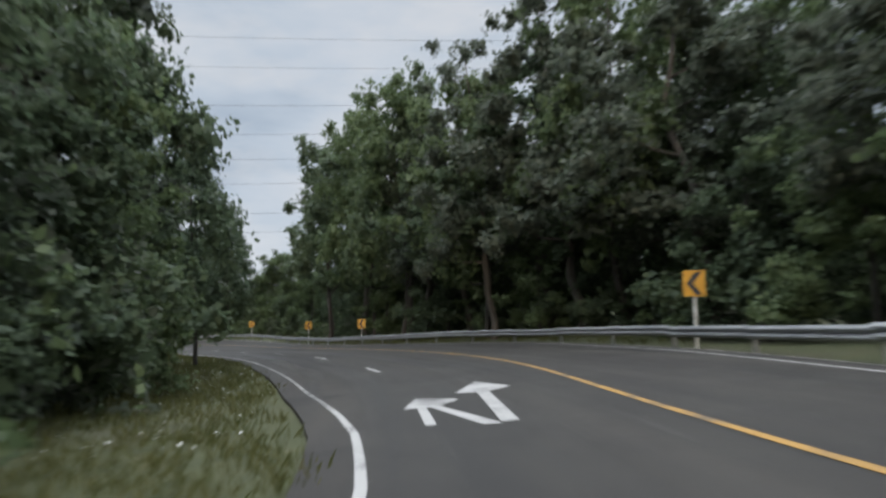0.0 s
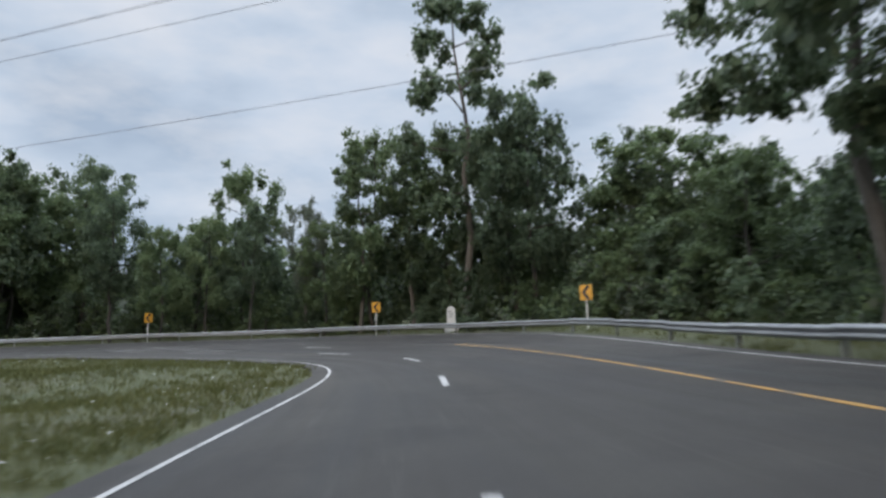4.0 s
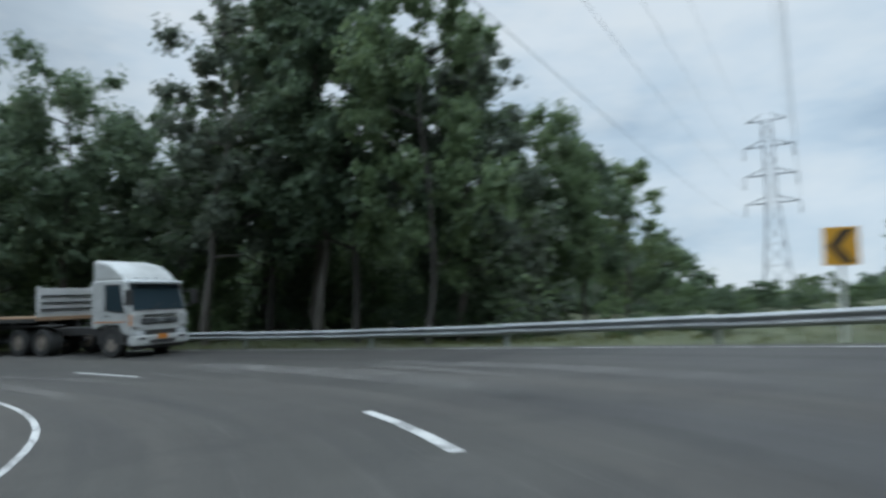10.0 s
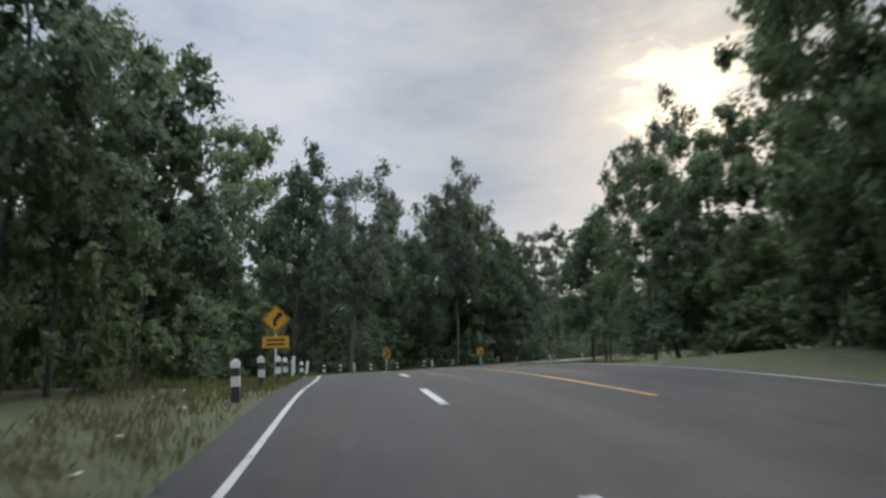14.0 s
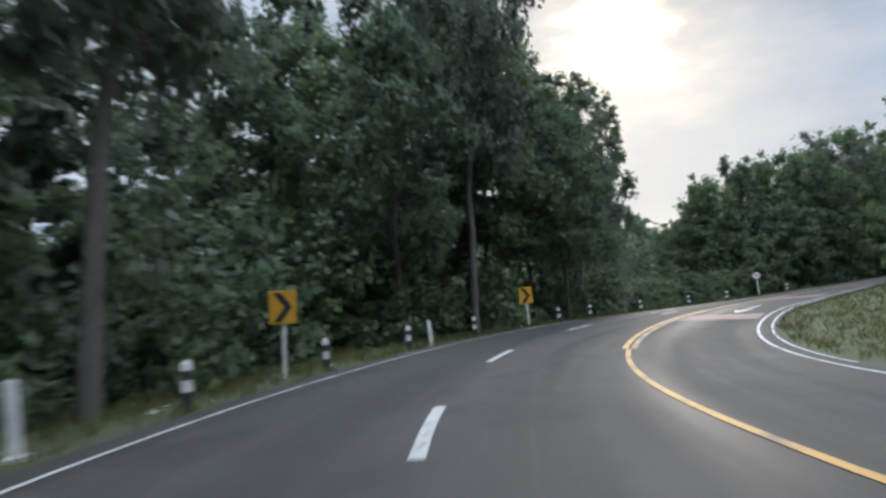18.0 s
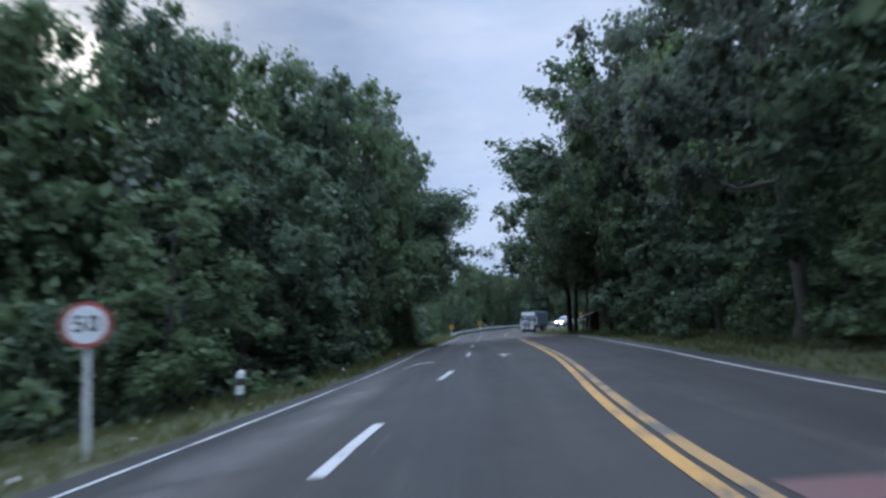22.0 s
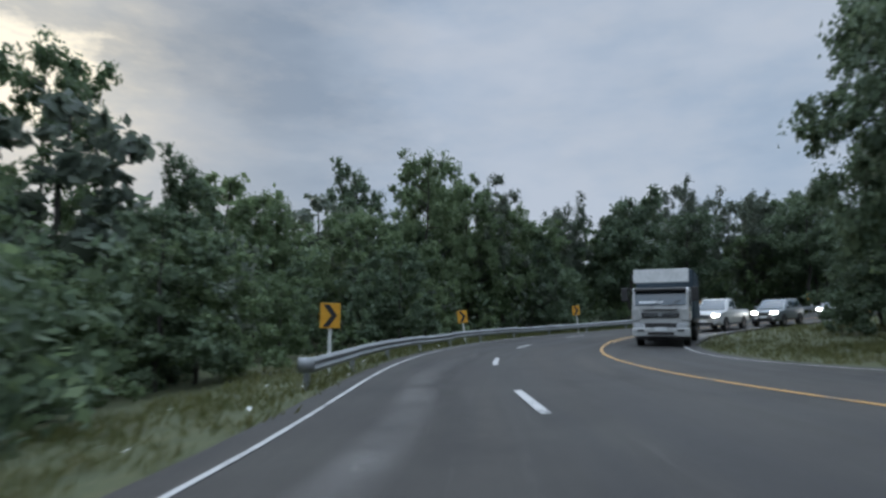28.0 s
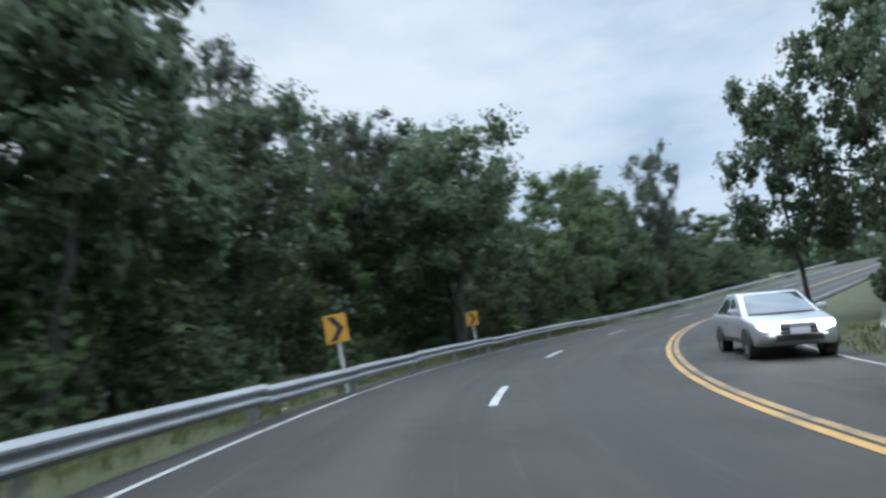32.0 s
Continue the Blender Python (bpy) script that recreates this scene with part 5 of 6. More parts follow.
# ---- power line: lattice pylon and wires ----
def pylon(x, y, top, turn):
    ob = tagged(new("power_pylon"), "steel lattice power pylon with four crossarm tiers", "pylon")
    base = terrain_z(x, y)
    ob.matrix_basis = Matrix.Translation((x, y, base)) @ Matrix.Rotation(turn, 4, "Z")
    h = top - base
    wide = lambda z: 3.3 + (1.15 - 3.3) * min(1, z / (h * 0.62)) if z < h * 0.62 else 1.15 - 0.25 * (z / h - 0.62)
    levels = [0, 0.13, 0.25, 0.36, 0.46, 0.54, 0.62, 0.70, 0.78, 0.86, 0.94, 1.0]
    for sx, sy in ((1, 1), (1, -1), (-1, 1), (-1, -1)):
        line = np.array([(sx * wide(a * h), sy * wide(a * h), a * h - (0.4 if a == 0 else 0)) for a in levels])
        child("leg", mesh_from("leg", *tube(line, np.full(len(levels), 0.11), 4), STEEL_DARK), ob)
    for a, b in zip(levels, levels[1:]):
        for k in range(4):
            c = [(1, 1), (-1, 1), (-1, -1), (1, -1)]
            p, q = c[k], c[(k + 1) % 4]
            wa, wb = wide(a * h), wide(b * h)
            bm = rod(bmesh.new(), (p[0] * wa, p[1] * wa, a * h), (q[0] * wb, q[1] * wb, b * h), 0.045, sides=4)
            rod(bm, (q[0] * wa, q[1] * wa, a * h), (p[0] * wb, p[1] * wb, b * h), 0.045, sides=4)
            rod(bm, (q[0] * wb, q[1] * wb, b * h), (p[0] * wb, p[1] * wb, b * h), 0.045, sides=4)
            part("brace", bm, STEEL_DARK, ob)
    tips = []
    for z, arm in ((0.57, 5.4), (0.715, 5.2), (0.865, 4.9), (1.0, 4.0)):
        for side in (1, -1):
            bm = bmesh.new()
            for y0 in (-0.9, 0.9):
                rod(bm, (side * 0.9, y0, z * h), (side * arm, 0, z * h), 0.09, sides=4)
                rod(bm, (side * 0.9, y0, z * h + 1.5), (side * arm, 0, z * h), 0.07, sides=4)
            crossarm = part("crossarm", bm, STEEL_DARK, ob)
            if z < 1:
                bm = bmesh.new()
                for i in range(8):
                    rod(bm, (side * arm, 0, z * h - 0.3 - i * 0.32), (side * arm, 0, z * h - 0.5 - i * 0.32), 0.19, 0.10, 10)
                part("insulator", bm, SIGN_BACK, crossarm, "hanging insulator string")
            tips.append(ob.matrix_basis @ Vector((side * arm, 0, z * h - (2.9 if z < 1 else 0))))
    return tips


def wire(a, b, sag):
    pts = [a.lerp(b, u) - Vector((0, 0, sag * 4 * u * (1 - u))) for u in np.linspace(0, 1, 40)]
    v, f = tube(np.array(pts), np.full(40, 0.019), 5)
    tagged(new("power_wire", mesh_from("power_wire", v, f, WIRE, True)), "thin sagging overhead power wire", "wire", "overhead power wires")


PYLON_AT = (-214.5, 41.9)
tips = pylon(*PYLON_AT, 47.9, math.atan2(-LINE_WAY.y, -LINE_WAY.x) + math.pi / 2)
for tip in tips:
    wire(tip, tip - LINE_WAY * 340, 9.5)


# ---- roadside stall ----
TIN = two_scale("weathered_tin_roof", (0.25, 0.26, 0.26), (0.46, 0.47, 0.46), 1.0, 12, 0.55, 0.3, 0.2, 0.01)
STALL_WOOD = two_scale("dark_weathered_wood", (0.045, 0.036, 0.028), (0.12, 0.095, 0.07), 1.5, 14, 0.85, 0, 0.4, 0.01)


def stall():
    ob = tagged(new("roadside_stall"), "low open wooden stall with a sagging tin roof beside the road", "stall")
    a, b = surface(285, 10.0)[0], surface(291.5, 10.6)[0]
    mid = (a + b) / 2
    d = math.atan2(b[1] - a[1], b[0] - a[0])
    ob.matrix_basis = Matrix.Translation((mid[0], mid[1], terrain_z(mid[0], mid[1]))) @ Matrix.Rotation(d, 4, "Z")
    for x in (-3.0, 0.0, 3.0):
        for y in (-1.0, 1.0):
            part("post", rod(bmesh.new(), (x, y, -0.3), (x, y, 1.55), 0.05, sides=7), STALL_WOOD, ob)
    xs = np.linspace(-3.5, 3.5, 36)
    for y0, y1, z0, z1 in ((-1.5, 0.1, 1.35, 1.85), (1.5, 0.1, 1.30, 1.85)):
        top = [(x, y, z + 0.04 * math.sin(x * 1.3) + 0.018 * math.cos(x * 28) - (0.10 if x > 2 else 0)) for x in xs for y, z in ((y0, z0), (y1, z1))]
        verts = top + [(x, y, z - 0.02) for x, y, z in top]
        n = len(xs)
        faces = [(2 * i, 2 * i + 1, 2 * i + 3, 2 * i + 2) for i in range(n - 1)] + [(2 * n + 2 * i, 2 * n + 2 * i + 2, 2 * n + 2 * i + 3, 2 * n + 2 * i + 1) for i in range(n - 1)]
        faces += [(2 * i, 2 * i + 2, 2 * n + 2 * i + 2, 2 * n + 2 * i) for i in range(n - 1)]
        child("roof_sheet", mesh_from("roof_sheet", verts, faces, TIN), ob, "corrugated tin roof sheet")
    part("counter", box(bmesh.new(), (5.8, 0.5, 0.06), (0, -0.9, 0.72), 0.01), STALL_WOOD, ob)
    part("bench", box(bmesh.new(), (5.0, 0.35, 0.05), (0, 0.7, 0.42), 0.01), STALL_WOOD, ob)
    for x in (-2.2, 2.2):
        part("leg", box(bmesh.new(), (0.07, 0.3, 0.5), (x, 0.7, 0.17)), STALL_WOOD, ob)
    for x, w, h in ((0.9, 0.9, 0.52), (-2.2, 0.8, 0.26)):
        part("notice_board", box(bmesh.new(), (w, 0.03, h), (x, -1.18, 0.48), 0.008), SIGN_WHITE, ob, "plain pale board hung on the front")


stall()


# ---- vehicles in the oncoming lane ----
CAB_WHITE = two_scale("white_vehicle_paint", (0.34, 0.335, 0.32), (0.58, 0.575, 0.56), 0.9, 7, 0.38, 0, 0.02, 0.001)
SILVER = two_scale("silver_vehicle_paint", (0.42, 0.43, 0.45), (0.56, 0.57, 0.58), 0.8, 9, 0.28, 0.3, 0.02, 0.001)
CHASSIS = two_scale("dusty_black_chassis", (0.016, 0.016, 0.017), (0.06, 0.055, 0.05), 1.2, 14, 0.7, 0, 0.15, 0.004)
RUBBER = two_scale("tyre_rubber", (0.014, 0.014, 0.014), (0.045, 0.043, 0.04), 2, 30, 0.85, 0, 0.3, 0.004)
RIM_STEEL = two_scale("dusty_wheel_steel", (0.16, 0.13, 0.11), (0.38, 0.33, 0.28), 3, 16, 0.6, 0.3, 0.1, 0.002)
DECK = two_scale("worn_timber_deck", (0.16, 0.095, 0.055), (0.34, 0.22, 0.13), 1.2, 10, 0.8, 0, 0.3, 0.006)
TARP = two_scale("dark_blue_tarpaulin", (0.020, 0.032, 0.045), (0.05, 0.075, 0.095), 0.8, 7, 0.7, 0, 0.3, 0.01)
GLASS_DARK, _k, _b = material("windscreen_glass", 0.06)
_b.inputs["Base Color"].default_value = (0.03, 0.045, 0.055, 1)
_b.inputs["Specular IOR Level"].default_value = 0.8
LAMP_ON, _k, _b = material("lit_headlamp", 0.2)
_b.inputs["Base Color"].default_value = (0.9, 0.9, 0.85, 1)
_b.inputs["Emission Color"].default_value = (1.0, 0.93, 0.78, 1)
_b.inputs["Emission Strength"].default_value = 22.0
LAMP_OFF = two_scale("clear_lamp_glass", (0.45, 0.46, 0.47), (0.62, 0.62, 0.62), 4, 20, 0.15, 0, 0.05, 0.001)
ORANGE = two_scale("orange_plastic", (0.50, 0.16, 0.03), (0.66, 0.26, 0.05), 4, 20, 0.4, 0, 0.05, 0.001)


def wheel(parent, x, y, r, w):
    """A wheel on the y axis, tyre with a rim set into it."""
    ob = new("wheel")
    ob.parent = parent
    ob.location = (x, y, r)
    prof = [(0.62, -0.5), (0.95, -0.5), (1.0, -0.36), (1.0, 0.36), (0.95, 0.5), (0.62, 0.5)]
    n = 28
    verts = [(r * a * math.cos(t), w * b, r * a * math.sin(t)) for t in np.linspace(0, 2 * math.pi, n, endpoint=False) for a, b in prof]
    m = len(prof)
    faces = [(i * m + j, i * m + (j + 1) % m, ((i + 1) % n) * m + (j + 1) % m, ((i + 1) % n) * m + j) for i in range(n) for j in range(m)]
    child("tyre", mesh_from("tyre", verts, faces, RUBBER, False), ob)
    bm = bmesh.new()
    rod(bm, (0, -w * 0.42, 0), (0, w * 0.42, 0), r * 0.61, sides=24)
    rod(bm, (0, -w * 0.50, 0), (0, w * 0.50, 0), r * 0.26, sides=14)
    for k in range(8):
        a = k * math.pi / 4
        rod(bm, (r * 0.42 * math.cos(a), -w * 0.46, r * 0.42 * math.sin(a)), (r * 0.42 * math.cos(a), w * 0.46, r * 0.42 * math.sin(a)), r * 0.05, sides=6)
    child_me = bpy.data.meshes.new("rim")
    bm.to_mesh(child_me)
    bm.free()
    child_me.materials.append(RIM_STEEL)
    child("rim", child_me, ob)
    return ob


def oncoming(s, l):
    """Pose at (s, l) whose +x looks towards the traffic coming up the road."""
    p, t = surface(s, l)[0], heading(s)[0]
    x = Vector((-t[0], -t[1], 0))
    x.z = float(surface(s - 1, l)[0][2] - p[2])
    x.normalize()
    right = Vector((t[1], -t[0], 0))
    side = Vector((right.x, right.y, float(surface(s, l + 1)[0][2] - p[2]))).normalized()
    y = (side - x * side.dot(x)).normalized() * -1
    y = -y
    z = x.cross(y)
    if z.z < 0:
        y = -y
        z = x.cross(y)
    m = Matrix((x, y, z)).transposed().to_4x4()
    m.translation = Vector(p)
    return m


def side_body(outline, width, bevel=0.05):
    """A vehicle body: side outline in x and z, given width along y, with softened edges."""
    bm = prism(bmesh.new(), outline, -width / 2, width / 2)
    bmesh.ops.bevel(bm, geom=list(bm.edges), offset=bevel, segments=2, affect="EDGES", profile=0.6)
    return bm


def truck_cab(ob, x0, width, tall, lit=False, deflector=True, stripe=True):
    """A cab whose front is at x0, on the ground at z 0."""
    w = width
    cab = part("cab", side_body([(x0 - 1.95, 0.98), (x0 - 1.62, 0.98), (x0 - 1.42, 1.10), (x0 - 0.62, 1.10), (x0 - 0.42, 0.78), (x0 - 0.05, 0.70), (x0, 0.80), (x0 - 0.02, 1.50), (x0 - 0.30, tall - 0.10), (x0 - 0.42, tall), (x0 - 1.95, tall)], w, 0.06), CAB_WHITE, ob, "white truck cab")
    slope = math.atan2(0.28, tall - 0.10 - 1.50)
    part("windscreen", box(bmesh.new(), (0.03, w - 0.20, (tall - 1.72) / math.cos(slope)), (x0 - 0.148, 0, (1.50 + tall - 0.10) / 2 + 0.02), 0.01, Matrix.Rotation(-slope, 4, "Y")), GLASS_DARK, cab, "dark windscreen")
    part("sun_visor", box(bmesh.new(), (0.26, w - 0.16, 0.10), (x0 - 0.20, 0, tall - 0.08), 0.03, Matrix.Rotation(radians(14), 4, "Y")), LAMP_OFF if deflector else CHASSIS, cab, "visor above the windscreen")
    part("dashboard_shade", box(bmesh.new(), (0.02, w * 0.42, 0.10), (x0 - 0.075, -w * 0.16, 1.70), 0.005, Matrix.Rotation(-slope, 4, "Y")), LAMP_OFF, cab, "pale things lying behind the windscreen")
    for k in (1, -1):
        side = k * w / 2
        part("side_window", prism(bmesh.new(), [(x0 - 1.22, 1.62), (x0 - 0.40, 1.52), (x0 - 0.56, tall - 0.20), (x0 - 1.22, tall - 0.20)], side - 0.012, side + 0.012), GLASS_DARK, cab)
        part("window_frame", prism(bmesh.new(), [(x0 - 1.27, 1.57), (x0 - 0.34, 1.46), (x0 - 0.53, tall - 0.15), (x0 - 1.27, tall - 0.15)], side - 0.006, side + 0.006), CHASSIS, cab)
        for x in (x0 - 1.34, x0 - 0.30):
            part("door_seam", box(bmesh.new(), (0.018, 0.008, tall - 1.50), (x, side + 0.002, (tall + 1.16) / 2)), CHASSIS, cab)
        part("door_handle", box(bmesh.new(), (0.20, 0.03, 0.05), (x0 - 1.16, side + 0.01, 1.40), 0.01), CHASSIS, cab)
        mirror = part("mirror", box(bmesh.new(), (0.12, 0.26, 0.52), (x0 + 0.16, k * (w / 2 + 0.24), 2.0), 0.04), CHASSIS, cab)
        part("mirror_arm", rod(bmesh.new(), (x0 - 0.12, side, 2.22), (x0 + 0.16, k * (w / 2 + 0.22), 2.24), 0.02, sides=6), CHASSIS, mirror)
        part("lower_mirror_arm", rod(bmesh.new(), (x0 - 0.06, side, 1.66), (x0 + 0.16, k * (w / 2 + 0.22), 1.78), 0.02, sides=6), CHASSIS, mirror)
        part("headlamp", box(bmesh.new(), (0.08, 0.40, 0.17), (x0 + 0.03, k * (w / 2 - 0.27), 0.80), 0.03), LAMP_ON if lit else LAMP_OFF, cab)
        part("corner_panel", box(bmesh.new(), (0.10, 0.30, 0.46), (x0 + 0.0, k * (w / 2 - 0.14), 1.22), 0.04), CAB_WHITE, cab)
        part("indicator", box(bmesh.new(), (0.12, 0.09, 0.40), (x0 - 0.05, k * (w / 2 - 0.03), 1.24), 0.02), ORANGE, cab)
        part("wheel_arch", prism(bmesh.new(), [(x0 - 1.02 + 0.64 * math.cos(a), 0.46 + 0.64 * math.sin(a)) for a in np.linspace(0, math.pi, 14)], side - k * 0.34, side - k * 0.05), CHASSIS, cab, "dark wheel arch")
        for z in (0.46, 0.72):
            part("step", box(bmesh.new(), (0.34, 0.14, 0.05), (x0 - 0.26, k * (w / 2 - 0.05), z), 0.01), CHASSIS, cab)
        part("fog_lamp", box(bmesh.new(), (0.03, 0.26, 0.07), (x0 + 0.125, k * (w / 2 - 0.32), 0.62), 0.01), CHASSIS, ob)
        if stripe:
            part("door_stripe", box(bmesh.new(), (1.5, 0.008, 0.03), (x0 - 1.08, k * (w / 2 + 0.004), 1.20)), ORANGE, cab)
    part("grille", box(bmesh.new(), (0.05, w * 0.66, 0.20), (x0 + 0.01, 0, 1.20), 0.03), CHASSIS, cab, "black grille")
    part("upper_vent", box(bmesh.new(), (0.04, w * 0.60, 0.05), (x0 + 0.005, 0, 1.40), 0.01), CHASSIS, cab)
    for i in range(2):
        part("grille_bar", box(bmesh.new(), (0.03, w * 0.60, 0.022), (x0 + 0.035, 0, 1.17 + i * 0.07), 0.005), GALVANISED, cab)
    part("emblem", rod(bmesh.new(), (x0 + 0.03, 0, 1.22), (x0 + 0.06, 0, 1.22), 0.09, sides=16), GALVANISED, cab, "plain round emblem")
    part("lamp_panel", box(bmesh.new(), (0.06, w * 0.92, 0.20), (x0 - 0.02, 0, 0.80), 0.02), CHASSIS, cab)
    part("bumper", box(bmesh.new(), (0.30, w + 0.02, 0.34), (x0 - 0.04, 0, 0.55), 0.06), CAB_WHITE, ob, "white front bumper")
    part("bumper_grille", box(bmesh.new(), (0.03, w * 0.46, 0.12), (x0 + 0.115, 0, 0.50), 0.01), CHASSIS, ob)
    part("underrun", box(bmesh.new(), (0.2, w * 0.9, 0.14), (x0 - 0.12, 0, 0.33), 0.02), CHASSIS, ob)
    part("plate_bar", box(bmesh.new(), (0.02, 0.40, 0.16), (x0 + 0.13, 0, 0.66), 0.005), ORANGE if stripe else SIGN_WHITE, ob, "plain blank plate")
    for k in (-0.35, 0.35):
        part("wiper", rod(bmesh.new(), (x0 + 0.01, k, 1.55), (x0 - 0.055, k + 0.4, 1.80), 0.012, sides=5), CHASSIS, cab)
    part("cab_back", box(bmesh.new(), (0.5, w * 0.8, 0.5), (x0 - 1.7, 0, 0.86), 0.03), CHASSIS, ob)
    if deflector:
        part("roof_fairing", side_body([(x0 - 1.95, tall - 0.02), (x0 - 0.40, tall - 0.02), (x0 - 0.62, tall + 0.22), (x0 - 1.15, tall + 0.56), (x0 - 1.95, tall + 0.74)], w * 0.94, 0.09), CAB_WHITE, cab, "white roof wind deflector")
        for y in (-0.6, -0.2, 0.2, 0.6):
            part("marker_lamp", box(bmesh.new(), (0.05, 0.12, 0.05), (x0 - 0.46, y, tall + 0.06), 0.01), LAMP_OFF, cab)


def flatbed_truck(m):
    ob = tagged(new("flatbed_truck"), "white lorry cab pulling an empty flatbed trailer", "truck")
    ob.matrix_basis = m
    truck_cab(ob, 0.0, 2.35, 2.62)
    part("chassis", box(bmesh.new(), (6.2, 0.9, 0.28), (-3.4, 0, 0.85), 0.02), CHASSIS, ob)
    part("fuel_tank", rod(bmesh.new(), (-2.3, 0.85, 0.68), (-3.3, 0.85, 0.68), 0.28, sides=18), CHASSIS, ob)
    part("headboard", box(bmesh.new(), (0.10, 2.2, 1.05), (-4.9, 0, 1.95), 0.03), CAB_WHITE, ob, "trailer headboard")
    for k in (1, -1):
        part("headboard_post", box(bmesh.new(), (0.14, 0.12, 1.2), (-4.88, k * 1.08, 1.95), 0.02), CAB_WHITE, ob)
        part("trailer_leg", box(bmesh.new(), (0.14, 0.14, 0.85), (-8.4, k * 0.75, 0.75), 0.02), CHASSIS, ob)
        part("tool_box", box(bmesh.new(), (1.5, 0.45, 0.42), (-12.2, k * 0.92, 0.72), 0.03), CHASSIS, ob)
    for z in (1.7, 1.95, 2.2):
        part("headboard_slat", box(bmesh.new(), (0.05, 2.0, 0.06), (-4.82, 0, z), 0.01), CHASSIS, ob)
    part("trailer_deck", box(bmesh.new(), (12.2, 2.45, 0.14), (-10.9, 0, 1.36), 0.015), DECK, ob, "worn timber trailer deck")
    for k in (1, -1):
        part("trailer_beam", box(bmesh.new(), (12.0, 0.16, 0.34), (-10.9, k * 0.55, 1.12), 0.02), CHASSIS, ob)
        part("side_rave", box(bmesh.new(), (12.2, 0.06, 0.14), (-10.9, k * 1.24, 1.30), 0.01), CHASSIS, ob)
        for z in (0.62, 0.92):
            part("side_guard", box(bmesh.new(), (4.2, 0.04, 0.09), (-10.2, k * 1.15, z), 0.01), GALVANISED, ob)
        wheel(ob, -1.05, k * 0.98, 0.50, 0.30)
        for x in (-4.6, -5.9, -13.6, -14.8, -16.0):
            wheel(ob, x, k * 0.92, 0.50, 0.52)
        part("mudguard", box(bmesh.new(), (2.6, 0.5, 0.05), (-5.25, k * 0.92, 1.10), 0.02), CHASSIS, ob)
    for x in (-4.6, -5.9, -13.6, -14.8, -16.0, -1.05):
        part("axle", rod(bmesh.new(), (x, -0.9, 0.5), (x, 0.9, 0.5), 0.08, sides=8), CHASSIS, ob)
    for x in np.linspace(-16.2, -6.0, 9):
        part("cross_member", box(bmesh.new(), (0.10, 2.3, 0.14), (x, 0, 1.22)), CHASSIS, ob)


flatbed_truck(oncoming(134.9, 6.7))


def box_truck(m):
    ob = tagged(new("covered_truck"), "white covered lorry with a dark blue tarpaulin body", "truck")
    ob.matrix_basis = m
    truck_cab(ob, 0.0, 2.1, 2.28, deflector=False, stripe=False)
    part("roof_board", box(bmesh.new(), (0.08, 2.1, 0.56), (-0.72, 0, 2.76), 0.03, Matrix.Rotation(radians(-16), 4, "Y")), CAB_WHITE, ob, "white wind board above the cab")
    bm = box(bmesh.new(), (4.7, 2.3, 2.05), (-4.55, 0, 2.05), 0.08)
    part("tarpaulin", bm, TARP, ob, "dark blue tarpaulin cover")
    for x in np.linspace(-6.8, -2.4, 6):
        part("hoop", box(bmesh.new(), (0.05, 2.34, 2.0), (x, 0, 2.06), 0.02), TARP, ob)
    part("bed", box(bmesh.new(), (4.8, 2.25, 0.18), (-4.55, 0, 0.98), 0.02), CHASSIS, ob)
    part("chassis", box(bmesh.new(), (6.2, 0.8, 0.24), (-3.6, 0, 0.78), 0.02), CHASSIS, ob)
    for k in (1, -1):
        wheel(ob, -1.0, k * 0.88, 0.44, 0.26)
        for x in (-4.9, -5.9):
            wheel(ob, x, k * 0.84, 0.44, 0.46)
    for x in (-1.0, -4.9, -5.9):
        part("axle", rod(bmesh.new(), (x, -0.8, 0.44), (x, 0.8, 0.44), 0.07, sides=8), CHASSIS, ob)


box_truck(oncoming(341.4, 5.2))


def soften(bm, shape):
    """Move every corner of a part by the same rule, so that its pieces stay together."""
    for v in bm.verts:
        v.co = Vector(shape(*v.co))
    for f in bm.faces:
        f.smooth = True
    return bm


